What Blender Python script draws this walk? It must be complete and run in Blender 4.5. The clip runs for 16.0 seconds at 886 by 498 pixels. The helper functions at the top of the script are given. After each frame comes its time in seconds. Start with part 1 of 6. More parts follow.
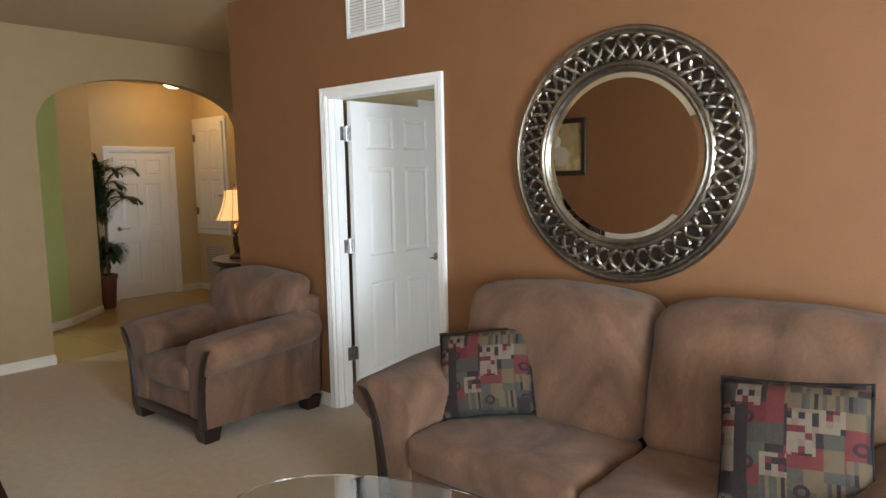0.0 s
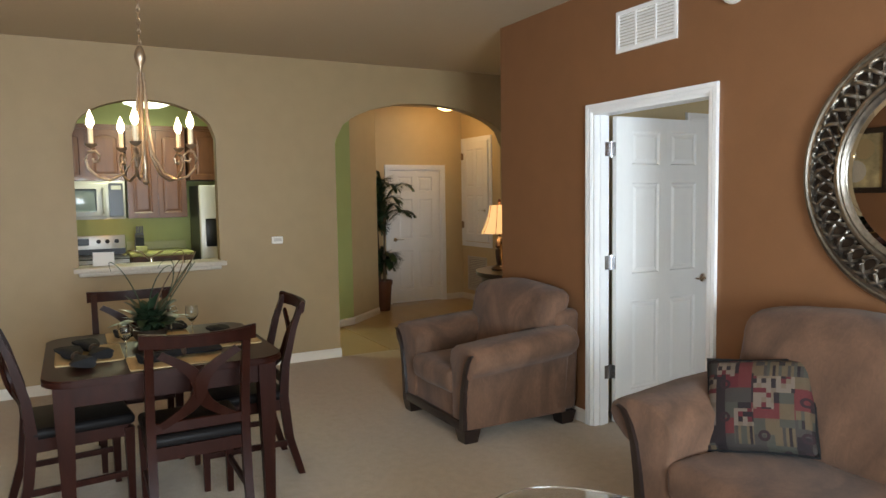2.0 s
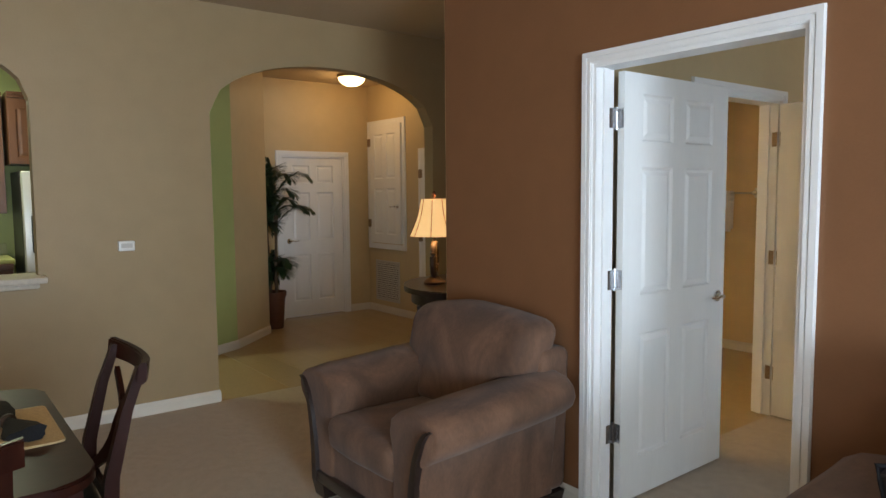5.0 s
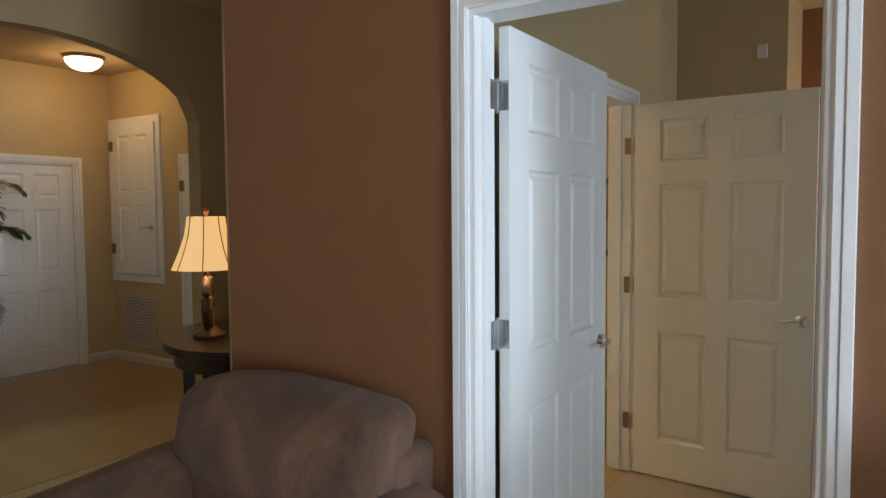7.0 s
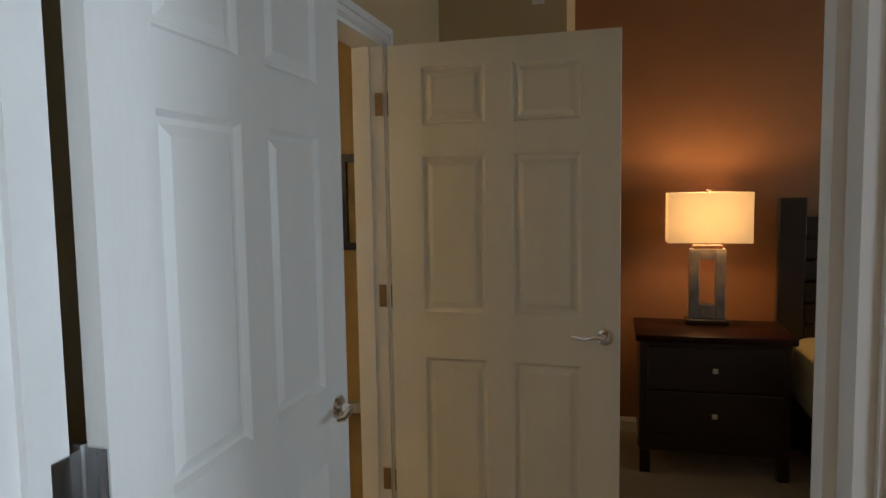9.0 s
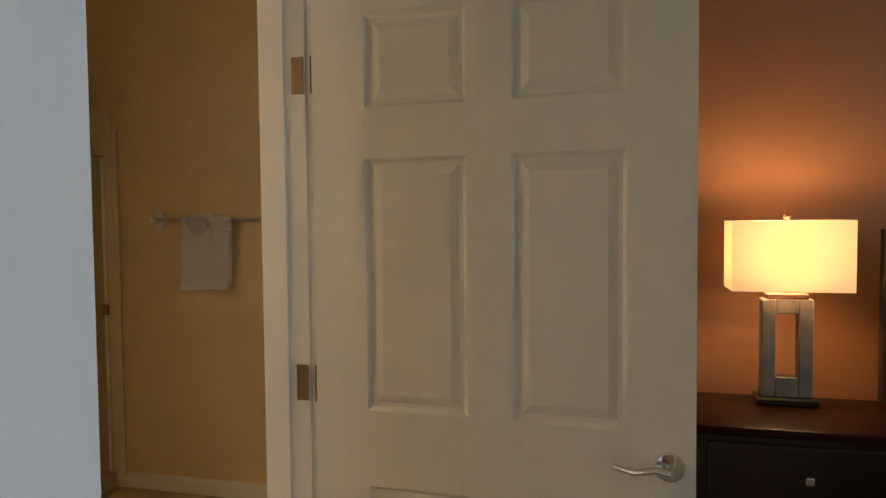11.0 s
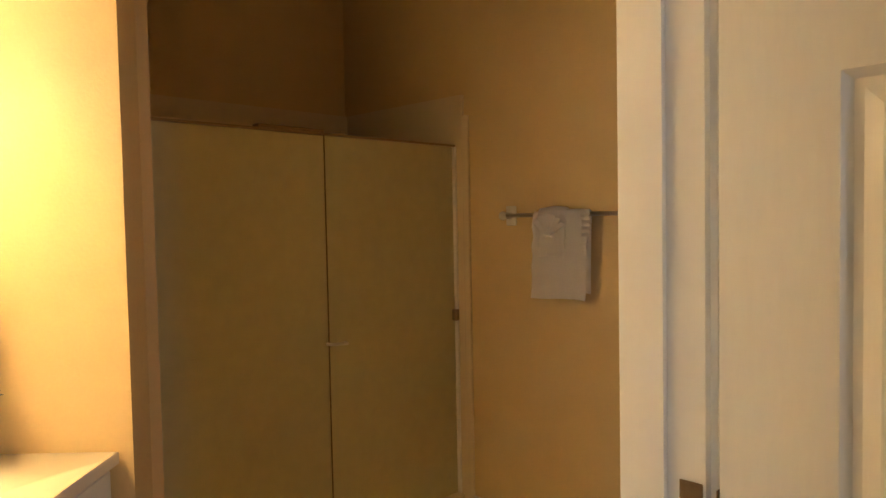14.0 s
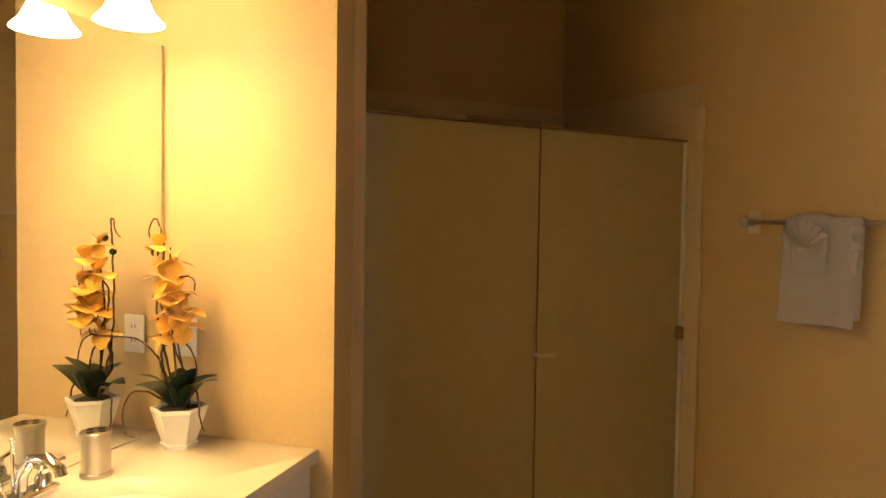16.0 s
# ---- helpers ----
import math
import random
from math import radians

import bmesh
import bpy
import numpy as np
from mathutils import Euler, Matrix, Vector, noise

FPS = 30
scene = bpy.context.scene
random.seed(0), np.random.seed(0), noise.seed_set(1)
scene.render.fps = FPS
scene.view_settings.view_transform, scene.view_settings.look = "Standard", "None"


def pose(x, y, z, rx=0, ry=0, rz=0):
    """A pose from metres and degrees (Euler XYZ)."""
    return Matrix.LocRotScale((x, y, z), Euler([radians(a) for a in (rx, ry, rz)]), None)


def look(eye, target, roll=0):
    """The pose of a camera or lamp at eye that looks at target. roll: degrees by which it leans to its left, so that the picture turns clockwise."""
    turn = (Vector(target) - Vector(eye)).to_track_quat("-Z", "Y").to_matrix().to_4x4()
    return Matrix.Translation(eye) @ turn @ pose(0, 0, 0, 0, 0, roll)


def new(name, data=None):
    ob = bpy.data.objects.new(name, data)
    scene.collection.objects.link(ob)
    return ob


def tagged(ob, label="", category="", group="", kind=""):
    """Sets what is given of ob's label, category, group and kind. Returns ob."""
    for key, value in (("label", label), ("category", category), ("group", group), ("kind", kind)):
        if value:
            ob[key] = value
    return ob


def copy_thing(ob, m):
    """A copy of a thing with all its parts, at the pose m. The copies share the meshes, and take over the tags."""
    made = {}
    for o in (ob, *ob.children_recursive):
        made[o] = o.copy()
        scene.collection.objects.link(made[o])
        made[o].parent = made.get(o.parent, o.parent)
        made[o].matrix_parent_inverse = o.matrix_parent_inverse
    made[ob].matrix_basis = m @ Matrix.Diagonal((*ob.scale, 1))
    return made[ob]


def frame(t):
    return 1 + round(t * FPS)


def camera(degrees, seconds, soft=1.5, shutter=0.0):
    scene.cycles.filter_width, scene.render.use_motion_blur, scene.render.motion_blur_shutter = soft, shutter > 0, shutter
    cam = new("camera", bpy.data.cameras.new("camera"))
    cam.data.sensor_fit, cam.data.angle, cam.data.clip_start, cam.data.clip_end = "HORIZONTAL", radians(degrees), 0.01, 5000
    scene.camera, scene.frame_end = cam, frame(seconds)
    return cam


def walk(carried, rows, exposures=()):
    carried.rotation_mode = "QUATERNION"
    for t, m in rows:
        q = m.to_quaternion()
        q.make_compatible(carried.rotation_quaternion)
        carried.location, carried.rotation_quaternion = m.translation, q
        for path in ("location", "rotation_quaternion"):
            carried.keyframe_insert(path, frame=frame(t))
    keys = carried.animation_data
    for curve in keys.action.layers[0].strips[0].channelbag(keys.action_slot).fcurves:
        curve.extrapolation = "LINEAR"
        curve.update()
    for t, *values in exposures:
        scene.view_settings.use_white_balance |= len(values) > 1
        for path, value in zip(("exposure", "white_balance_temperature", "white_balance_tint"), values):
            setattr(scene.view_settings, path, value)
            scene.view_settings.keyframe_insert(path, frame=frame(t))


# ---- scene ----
cam = camera(65.4, 16.0)
PATH = [
    (0, (0.076, 0.273, 1.539), (-1.222, 1.779, 1.325), -1.2),
    (0.5, (0.106, 0.262, 1.547), (-1.329, 1.642, 1.354), -1.2),
    (1, (0.116, 0.262, 1.542), (-1.449, 1.495, 1.371), -1.0),
    (1.5, (0.09, 0.226, 1.538), (-1.579, 1.317, 1.383), -0.7),
    (2, (0.075, 0.218, 1.531), (-1.68, 1.165, 1.379), -0.9),
    (2.5, (0.02, 0.21, 1.523), (-1.746, 1.133, 1.35), -0.5),
    (3, (-0.139, 0.234, 1.522), (-1.831, 1.283, 1.328), -0.0),
    (3.5, (-0.364, 0.332, 1.521), (-2.018, 1.438, 1.319), -0.6),
    (3.7, (-0.497, 0.393, 1.529), (-2.136, 1.518, 1.317), -0.6),
    (5.8, (-1.861, 1.014, 1.471), (-3.34, 2.355, 1.359), -0.5),
    (6, (-1.987, 1.078, 1.47), (-3.413, 2.475, 1.357), -0.4),
    (6.5, (-2.203, 1.214, 1.479), (-3.463, 2.764, 1.373), -0.0),
    (7, (-2.346, 1.454, 1.471), (-3.444, 3.122, 1.357), -0.4),
    (7.5, (-2.467, 1.711, 1.471), (-3.386, 3.483, 1.35), -0.5),
    (8, (-2.593, 1.981, 1.468), (-3.328, 3.837, 1.338), -0.1),
    (8.5, (-2.654, 2.262, 1.458), (-3.197, 4.181, 1.305), -0.4),
    (9, (-2.678, 2.576, 1.469), (-3.165, 4.508, 1.3), -0.9),
    (11.5, (-2.922, 3.854, 1.455), (-3.442, 5.784, 1.388), -0.4),
    (12, (-3.039, 4.055, 1.466), (-3.76, 5.919, 1.406), -0.2),
    (12.5, (-3.059, 4.118, 1.452), (-4.002, 5.881, 1.397), -0.3),
    (13, (-3.079, 4.188, 1.469), (-4.189, 5.85, 1.396), -0.6),
    (13.5, (-3.14, 4.259, 1.463), (-4.409, 5.803, 1.385), -0.7),
    (14, (-3.185, 4.326, 1.445), (-4.593, 5.744, 1.362), -1.1),
    (14.5, (-3.229, 4.377, 1.456), (-4.723, 5.703, 1.355), -1.2),
    (15, (-3.296, 4.406, 1.427), (-4.888, 5.615, 1.364), -0.2),
    (15.5, (-3.337, 4.438, 1.429), (-5.05, 5.47, 1.372), 0.7),
    (16, (-3.386, 4.444, 1.436), (-5.147, 5.389, 1.363), 0.9),
]
walk(cam, [(t, look(eye, aim, roll)) for t, eye, aim, roll in PATH],
     [(0.0, 0.0, 6500, 10), (1.5, -0.02, 6450, 10), (2.5, -0.05, 6350, 10), (3.5, -0.08, 6250, 10), (6.5, -0.33, 5850, 9), (8.5, -0.6, 5900, 8), (9.0, -0.95, 6050, 9),
      (11.5, -0.1, 5900, 10), (12.5, 0.2, 6150, 11), (13.5, 0.3, 6600, 13), (15.0, 0.62, 7000, 14), (15.5, 0.45, 7100, 14), (16.0, 0.2, 7000, 13)])

# ---- light ----
world = bpy.data.worlds.new("sky")
scene.world = world
world.use_nodes = True
wn = world.node_tree.nodes
sky = wn.new("ShaderNodeTexSky")
sky.sky_type, sky.sun_disc = "NISHITA", False
sky.sun_elevation, sky.sun_rotation = radians(50), radians(60)
world.node_tree.links.new(sky.outputs[0], wn["Background"].inputs[0])
wn["Background"].inputs[1].default_value = 0.1


def area_light(name, m, w, h, watts, colour):
    d = bpy.data.lights.new(name, "AREA")
    d.shape, d.size, d.size_y, d.energy, d.color = "RECTANGLE", w, h, watts, colour
    o = new(name, d)
    o.matrix_world = m
    return o


def point_light(name, at, watts, colour, r=0.03):
    d = bpy.data.lights.new(name, "POINT")
    d.energy, d.color, d.shadow_soft_size = watts, colour, r
    o = new(name, d)
    o.location = at
    return o


WARM = (1.0, 0.62, 0.28)
DAY = (0.78, 0.90, 1.0)
# daylight in the two glazed openings of the living room
area_light("daylight_sliding_door", look((1.3, -2.42, 1.12), (0.5, 0.5, 1.05)), 2.3, 1.95, 115, DAY)
area_light("daylight_east_window", look((2.95, 0.6, 1.3), (0, 0.2, 1.15)), 2.0, 1.7, 385, DAY)
area_light("daylight_bedroom_window", look((1.05, 5.2, 1.5), (-3, 5.2, 1.3)), 1.3, 1.3, 50, DAY)
# lamps of the place
point_light("foyer_bulb", (-8.23, 4.79, 2.60), 8.0, (1.0, 0.54, 0.17), 0.1)
point_light("table_lamp_bulb", (-5.12, 3.60, 1.3), 4.5, WARM, 0.04)
point_light("bedroom_lamp_bulb", (-2.20, 6.53, 1.33), 26, (1.0, 0.60, 0.25), 0.045)
area_light("kitchen_tube", look((-7.95, 1.0, 2.51), (-7.95, 1.0, 0)), 0.4, 0.4, 30, (0.95, 1.0, 0.62))
point_light("hood_bulb", (-8.6, 0.6, 1.3), 0.8, (1.0, 0.5, 0.15), 0.03)
# The fourth bulb is unseen, added to light the shower.
for i in range(4):
    u = -0.287 - 0.30 * i
    point_light("vanity_bulb", (-5.615 - 0.7071 * (u - 0.14), 4.675 + 0.7071 * (u + 0.14), 2.0), 7.5, (1.0, 0.64, 0.24), 0.03)
for i in range(5):
    a = math.radians(72 * i - 14)
    point_light("candle_bulb", (-3.87 + 0.25 * math.cos(a), 0.58 + 0.25 * math.sin(a), 1.945), 2.2, (1.0, 0.62, 0.28), 0.015)


# ---- materials ----
def mat(name, colour, rough=0.6, metal=0.0, grain=0.08, scale=30.0, bump=0.0, stain=0.0, sheen=0.0, coat=0.0, trans=0.0, emit=None, power=0.0, stretch=None, ior=1.45):
    """A surface with variation at a fine and a coarse scale, and relief."""
    m = bpy.data.materials.new(name)
    m.use_nodes = True
    nt = m.node_tree
    b = nt.nodes["Principled BSDF"]
    b.inputs["Roughness"].default_value, b.inputs["Metallic"].default_value = rough, metal
    b.inputs["Sheen Weight"].default_value, b.inputs["Coat Weight"].default_value = sheen, coat
    b.inputs["Transmission Weight"].default_value, b.inputs["IOR"].default_value = trans, ior
    tc = nt.nodes.new("ShaderNodeTexCoord")
    mp = nt.nodes.new("ShaderNodeMapping")
    nt.links.new(tc.outputs["Object"], mp.inputs[0])
    if stretch:
        mp.inputs["Scale"].default_value = stretch
    fine = nt.nodes.new("ShaderNodeTexNoise")
    fine.inputs["Scale"].default_value, fine.inputs["Detail"].default_value = scale, 4
    wide = nt.nodes.new("ShaderNodeTexNoise")
    wide.inputs["Scale"].default_value, wide.inputs["Detail"].default_value = scale / 14, 3
    for n in (fine, wide):
        nt.links.new(mp.outputs[0], n.inputs["Vector"])
    mix = nt.nodes.new("ShaderNodeMix")
    mix.data_type = "RGBA"
    mix.inputs["A"].default_value = (*[max(0, c * (1 - grain)) for c in colour], 1)
    mix.inputs["B"].default_value = (*[min(1, c * (1 + grain)) for c in colour], 1)
    nt.links.new(fine.outputs[0], mix.inputs["Factor"])
    mix2 = nt.nodes.new("ShaderNodeMix")
    mix2.data_type, mix2.blend_type = "RGBA", "MULTIPLY"
    ramp = nt.nodes.new("ShaderNodeValToRGB")
    ramp.color_ramp.elements[0].position, ramp.color_ramp.elements[1].position = 0.35, 0.65
    s = 1 - stain
    ramp.color_ramp.elements[0].color, ramp.color_ramp.elements[1].color = (s, s, s, 1), (1, 1, 1, 1)
    nt.links.new(wide.outputs[0], ramp.inputs[0])
    mix2.inputs["Factor"].default_value = 1.0
    nt.links.new(mix.outputs["Result"], mix2.inputs["A"])
    nt.links.new(ramp.outputs[0], mix2.inputs["B"])
    nt.links.new(mix2.outputs["Result"], b.inputs["Base Color"])
    if bump:
        bn = nt.nodes.new("ShaderNodeBump")
        bn.inputs["Strength"].default_value, bn.inputs["Distance"].default_value = bump, 0.004
        nt.links.new(fine.outputs[0], bn.inputs["Height"])
        nt.links.new(bn.outputs[0], b.inputs["Normal"])
    if emit:
        b.inputs["Emission Color"].default_value, b.inputs["Emission Strength"].default_value = (*emit, 1), power
    return m


M_ORANGE = mat("terracotta_wall_paint", (0.215, 0.098, 0.042), 0.55, grain=0.04, scale=90, bump=0.25, stain=0.05)
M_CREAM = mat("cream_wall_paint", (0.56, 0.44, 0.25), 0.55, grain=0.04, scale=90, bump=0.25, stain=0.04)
# Missing bounce of warm light is put into this lighter, yellower cream.
M_CREAM_LIFTED = mat("lifted_cream_paint", (0.64, 0.475, 0.25), 0.5, grain=0.04, scale=90, bump=0.2, stain=0.05)
# Dim warm light on the arch wall is put into this cream.
M_CREAM_DIM = mat("dimmed_cream_paint", (0.335, 0.238, 0.122), 0.55, grain=0.04, scale=90, bump=0.25, stain=0.05)
M_GREEN = mat("green_wall_paint", (0.40, 0.435, 0.16), 0.6, grain=0.04, scale=90, bump=0.2, stain=0.04)
M_ACCENT = mat("burnt_orange_wall_paint", (0.25, 0.112, 0.045), 0.6, grain=0.05, scale=90, bump=0.25, stain=0.05)
M_CEIL = mat("ceiling_paint", (0.48, 0.385, 0.265), 0.8, grain=0.05, scale=70, bump=0.6)
M_WHITE = mat("white_trim_paint", (0.87, 0.87, 0.86), 0.32, grain=0.02, scale=60, bump=0.05, stain=0.03)
M_DOOR = mat("white_door_paint", (0.85, 0.85, 0.83), 0.35, grain=0.03, scale=140, bump=0.12, stain=0.03, stretch=(1, 1, 0.15))
M_CARPET = mat("beige_carpet", (0.46, 0.375, 0.275), 0.95, grain=0.35, scale=260, bump=1.0, stain=0.12, sheen=0.3)
M_TILE = mat("honey_floor_tile", (0.42, 0.31, 0.16), 0.35, grain=0.12, scale=14, bump=0.1, stain=0.10)
M_GROUT = mat("tile_grout", (0.40, 0.295, 0.155), 0.9, grain=0.2, scale=80)
M_SUEDE = mat("brown_microsuede", (0.165, 0.085, 0.048), 0.85, grain=0.28, scale=40, bump=0.05, stain=0.5, sheen=0.12, stretch=(1, 1, 0.55))
for n in M_SUEDE.node_tree.nodes:
    if n.bl_idname == "ShaderNodeTexNoise":
        n.inputs["Distortion"].default_value = 1.6
M_ESPRESSO = mat("espresso_wood", (0.018, 0.010, 0.008), 0.28, grain=0.4, scale=40, bump=0.05, stretch=(1, 1, 8), coat=0.3)
M_CHERRY = mat("dark_cherry_wood", (0.024, 0.0062, 0.0035), 0.36, grain=0.45, scale=26, bump=0.05, stain=0.25, stretch=(1, 1, 0.2))
M_CHERRY.node_tree.nodes["Principled BSDF"].inputs["Specular IOR Level"].default_value = 0.14
M_CABINET = mat("cabinet_wood", (0.11, 0.042, 0.018), 0.35, grain=0.4, scale=24, bump=0.04, stain=0.2, stretch=(1, 1, 0.2), coat=0.2)
M_LEATHER = mat("black_leather", (0.010, 0.009, 0.009), 0.38, grain=0.2, scale=120, bump=0.3)
M_LEATHER.node_tree.nodes["Principled BSDF"].inputs["Specular IOR Level"].default_value = 0.08
M_CHROME = mat("chrome", (0.80, 0.80, 0.80), 0.12, 1.0, grain=0.03, scale=60)
M_NICKEL = mat("brushed_nickel", (0.55, 0.52, 0.47), 0.3, 1.0, grain=0.1, scale=120, stretch=(1, 1, 12))
M_HINGE = mat("polished_hinge", (0.42, 0.42, 0.43), 0.24, 1.0, grain=0.08, scale=90)
M_BRONZE = mat("bronze_hinge", (0.30, 0.22, 0.14), 0.4, 0.8, grain=0.2, scale=80)
M_STEEL = mat("stainless_steel", (0.60, 0.59, 0.56), 0.38, 0.55, grain=0.08, scale=160, stretch=(1, 10, 1))
M_BLACK = mat("black_plastic", (0.012, 0.012, 0.013), 0.3, grain=0.15, scale=80)
M_PEWTER = mat("pewter_frame", (0.33, 0.295, 0.25), 0.33, 0.95, grain=0.5, scale=45, bump=0.1, stain=0.5)
M_IRON = mat("brushed_bronze_iron", (0.42, 0.33, 0.24), 0.35, 0.9, grain=0.3, scale=60)
M_MIRROR = mat("mirror_glass", (0.86, 0.87, 0.86), 0.015, 1.0, grain=0.0)
M_GLASS = mat("clear_glass", (0.92, 0.96, 0.95), 0.02, grain=0.0, trans=1.0, ior=1.45)
M_SHOWER = mat("obscure_bronze_glass", (0.55, 0.51, 0.31), 0.42, grain=0.05, scale=220, bump=0.12, stain=0.06, trans=0.12)
M_PORCELAIN = mat("white_porcelain", (0.80, 0.79, 0.74), 0.15, grain=0.02, scale=30, coat=0.4)
M_TOWEL = mat("white_terry", (0.93, 0.90, 0.94), 0.95, grain=0.10, scale=220, bump=0.5, sheen=0.4)
M_LEAF = mat("palm_leaf", (0.030, 0.055, 0.018), 0.5, grain=0.5, scale=20)
M_LEAF2 = mat("dark_green_leaf", (0.025, 0.045, 0.022), 0.35, grain=0.4, scale=25)
M_PETAL = mat("orange_silk_petal", (0.82, 0.46, 0.07), 0.6, grain=0.25, scale=40, sheen=0.2)
M_TWIG = mat("brown_twig", (0.10, 0.06, 0.03), 0.8, grain=0.4, scale=60)
M_POT = mat("terracotta_pot", (0.16, 0.06, 0.03), 0.5, grain=0.3, scale=18, stain=0.3)
M_SOIL = mat("moss", (0.05, 0.04, 0.02), 0.95, grain=0.5, scale=60, bump=1.0)
M_CREAMSHADE = mat("lit_fabric_shade", (0.80, 0.62, 0.40), 0.8, grain=0.08, scale=160, emit=(1.0, 0.55, 0.18), power=0.9)
M_WHITESHADE = mat("lit_linen_shade", (0.85, 0.78, 0.66), 0.8, grain=0.06, scale=160, emit=(1.0, 0.72, 0.42), power=0.16)
wt = M_WHITESHADE.node_tree
thru = wt.nodes.new("ShaderNodeBsdfTranslucent")
thru.inputs[0].default_value = (0.95, 0.86, 0.66, 1)
lin = wt.nodes.new("ShaderNodeMixShader")
lin.inputs[0].default_value = 0.32
wt.links.new(wt.nodes["Principled BSDF"].outputs[0], lin.inputs[1])
wt.links.new(thru.outputs[0], lin.inputs[2])
wt.links.new(lin.outputs[0], wt.nodes["Material Output"].inputs[0])
M_BULB = mat("lit_bulb", (1, 0.9, 0.7), 0.3, grain=0, emit=(1.0, 0.78, 0.45), power=14)
M_OPAL = mat("lit_opal_glass", (0.9, 0.88, 0.8), 0.2, grain=0, emit=(1.0, 0.72, 0.34), power=28.0)
M_BOWL = mat("lit_amber_glass", (0.9, 0.85, 0.7), 0.2, grain=0, emit=(1.0, 0.74, 0.34), power=6.0)
M_CANDLE = mat("ivory_candle_sleeve", (0.75, 0.62, 0.42), 0.5, grain=0.05)
M_LAMPBODY = mat("antique_bronze", (0.045, 0.028, 0.018), 0.4, 0.3, grain=0.5, scale=30, bump=0.2)
M_PLATE = mat("plastic_white", (0.75, 0.73, 0.68), 0.35, grain=0.02)
M_STRAW = mat("straw_placemat", (0.42, 0.30, 0.15), 0.8, grain=0.4, scale=150, bump=0.8)
M_NAPKIN = mat("black_cloth", (0.006, 0.0055, 0.006), 0.9, grain=0.3, scale=120, bump=0.5)
M_COUNTER = mat("green_laminate", (0.40, 0.40, 0.16), 0.35, grain=0.2, scale=120)
M_SILL = mat("limestone_ledge", (0.55, 0.49, 0.40), 0.4, grain=0.2, scale=60, stain=0.1)
M_VANITY = mat("white_cabinet_paint", (0.76, 0.74, 0.70), 0.4, grain=0.02)
M_MARBLE = mat("cultured_marble", (0.80, 0.73, 0.62), 0.2, grain=0.06, scale=8, stain=0.05, coat=0.3)
M_SURROUND = mat("acrylic_surround", (0.66, 0.56, 0.40), 0.3, grain=0.03, scale=20)
M_GREY = mat("grey_vent_paint", (0.50, 0.47, 0.42), 0.5, grain=0.05)
M_DARK = mat("duct_shade", (0.02, 0.018, 0.015), 0.9, grain=0.2)
M_STONE = mat("veined_stone", (0.28, 0.24, 0.20), 0.3, grain=0.7, scale=14, stain=0.5, coat=0.3)
M_BEDDING = mat("gold_bedspread", (0.35, 0.28, 0.12), 0.8, grain=0.3, scale=60, bump=0.6, sheen=0.3)
M_ART = mat("art_paper", (0.55, 0.42, 0.22), 0.6, grain=0.9, scale=7, stain=0.5)
M_BASE = mat("baseboard_paint", (0.68, 0.63, 0.54), 0.45, grain=0.04, scale=60, stain=0.06)
M_GRASS = mat("lawn", (0.08, 0.13, 0.03), 0.95, grain=0.4, scale=20)


# ---- mesh helpers ----
def box(bm, x0, y0, z0, x1, y1, z1):
    r = bmesh.ops.create_cube(bm, size=1.0)
    bmesh.ops.scale(bm, vec=(x1 - x0, y1 - y0, z1 - z0), verts=r["verts"])
    bmesh.ops.translate(bm, vec=((x0 + x1) / 2, (y0 + y1) / 2, (z0 + z1) / 2), verts=r["verts"])
    return r["verts"]


def rbox(bm, x0, y0, z0, x1, y1, z1, r=0.01, seg=2):
    vs = box(bm, x0, y0, z0, x1, y1, z1)
    es = {e for v in vs for e in v.link_edges}
    bmesh.ops.bevel(bm, geom=list(es), offset=r, segments=seg, profile=0.5, affect="EDGES")


def ring(bm, c, r, n=12, ax=None, ay=None):
    ax, ay = ax or Vector((1, 0, 0)), ay or Vector((0, 1, 0))
    c = Vector(c)
    return [bm.verts.new(c + ax * (r * math.cos(2 * math.pi * i / n)) + ay * (r * math.sin(2 * math.pi * i / n))) for i in range(n)]


def bridge(bm, a, b):
    n = len(a)
    for i in range(n):
        bm.faces.new((a[i], a[(i + 1) % n], b[(i + 1) % n], b[i]))


def lathe(bm, profile, n=20, at=(0, 0, 0)):
    """A turned shape from (radius, height) pairs."""
    at = Vector(at)
    rings = [ring(bm, at + Vector((0, 0, z)), max(r, 0.0005), n) for r, z in profile]
    for a, b in zip(rings, rings[1:]):
        bridge(bm, a, b)
    bm.faces.new(list(reversed(rings[0])))
    bm.faces.new(rings[-1])


def tube(bm, pts, r, n=8, closed=False, r1=None):
    pts = [Vector(p) for p in pts]
    k = len(pts)
    rings = []
    for i, p in enumerate(pts):
        a = pts[(i - 1) % k] if closed or i else p
        b = pts[(i + 1) % k] if closed or i < k - 1 else p
        d = (b - a).normalized()
        up = Vector((0, 0, 1)) if abs(d.z) < 0.95 else Vector((0, 1, 0))
        x = d.cross(up).normalized()
        y = d.cross(x).normalized()
        rr = r if r1 is None else r + (r1 - r) * i / (k - 1)
        rings.append(ring(bm, p, rr, n, x, y))
    for a, b in zip(rings, rings[1:]):
        bridge(bm, a, b)
    if closed:
        bridge(bm, rings[-1], rings[0])
    else:
        bm.faces.new(list(reversed(rings[0])))
        bm.faces.new(rings[-1])


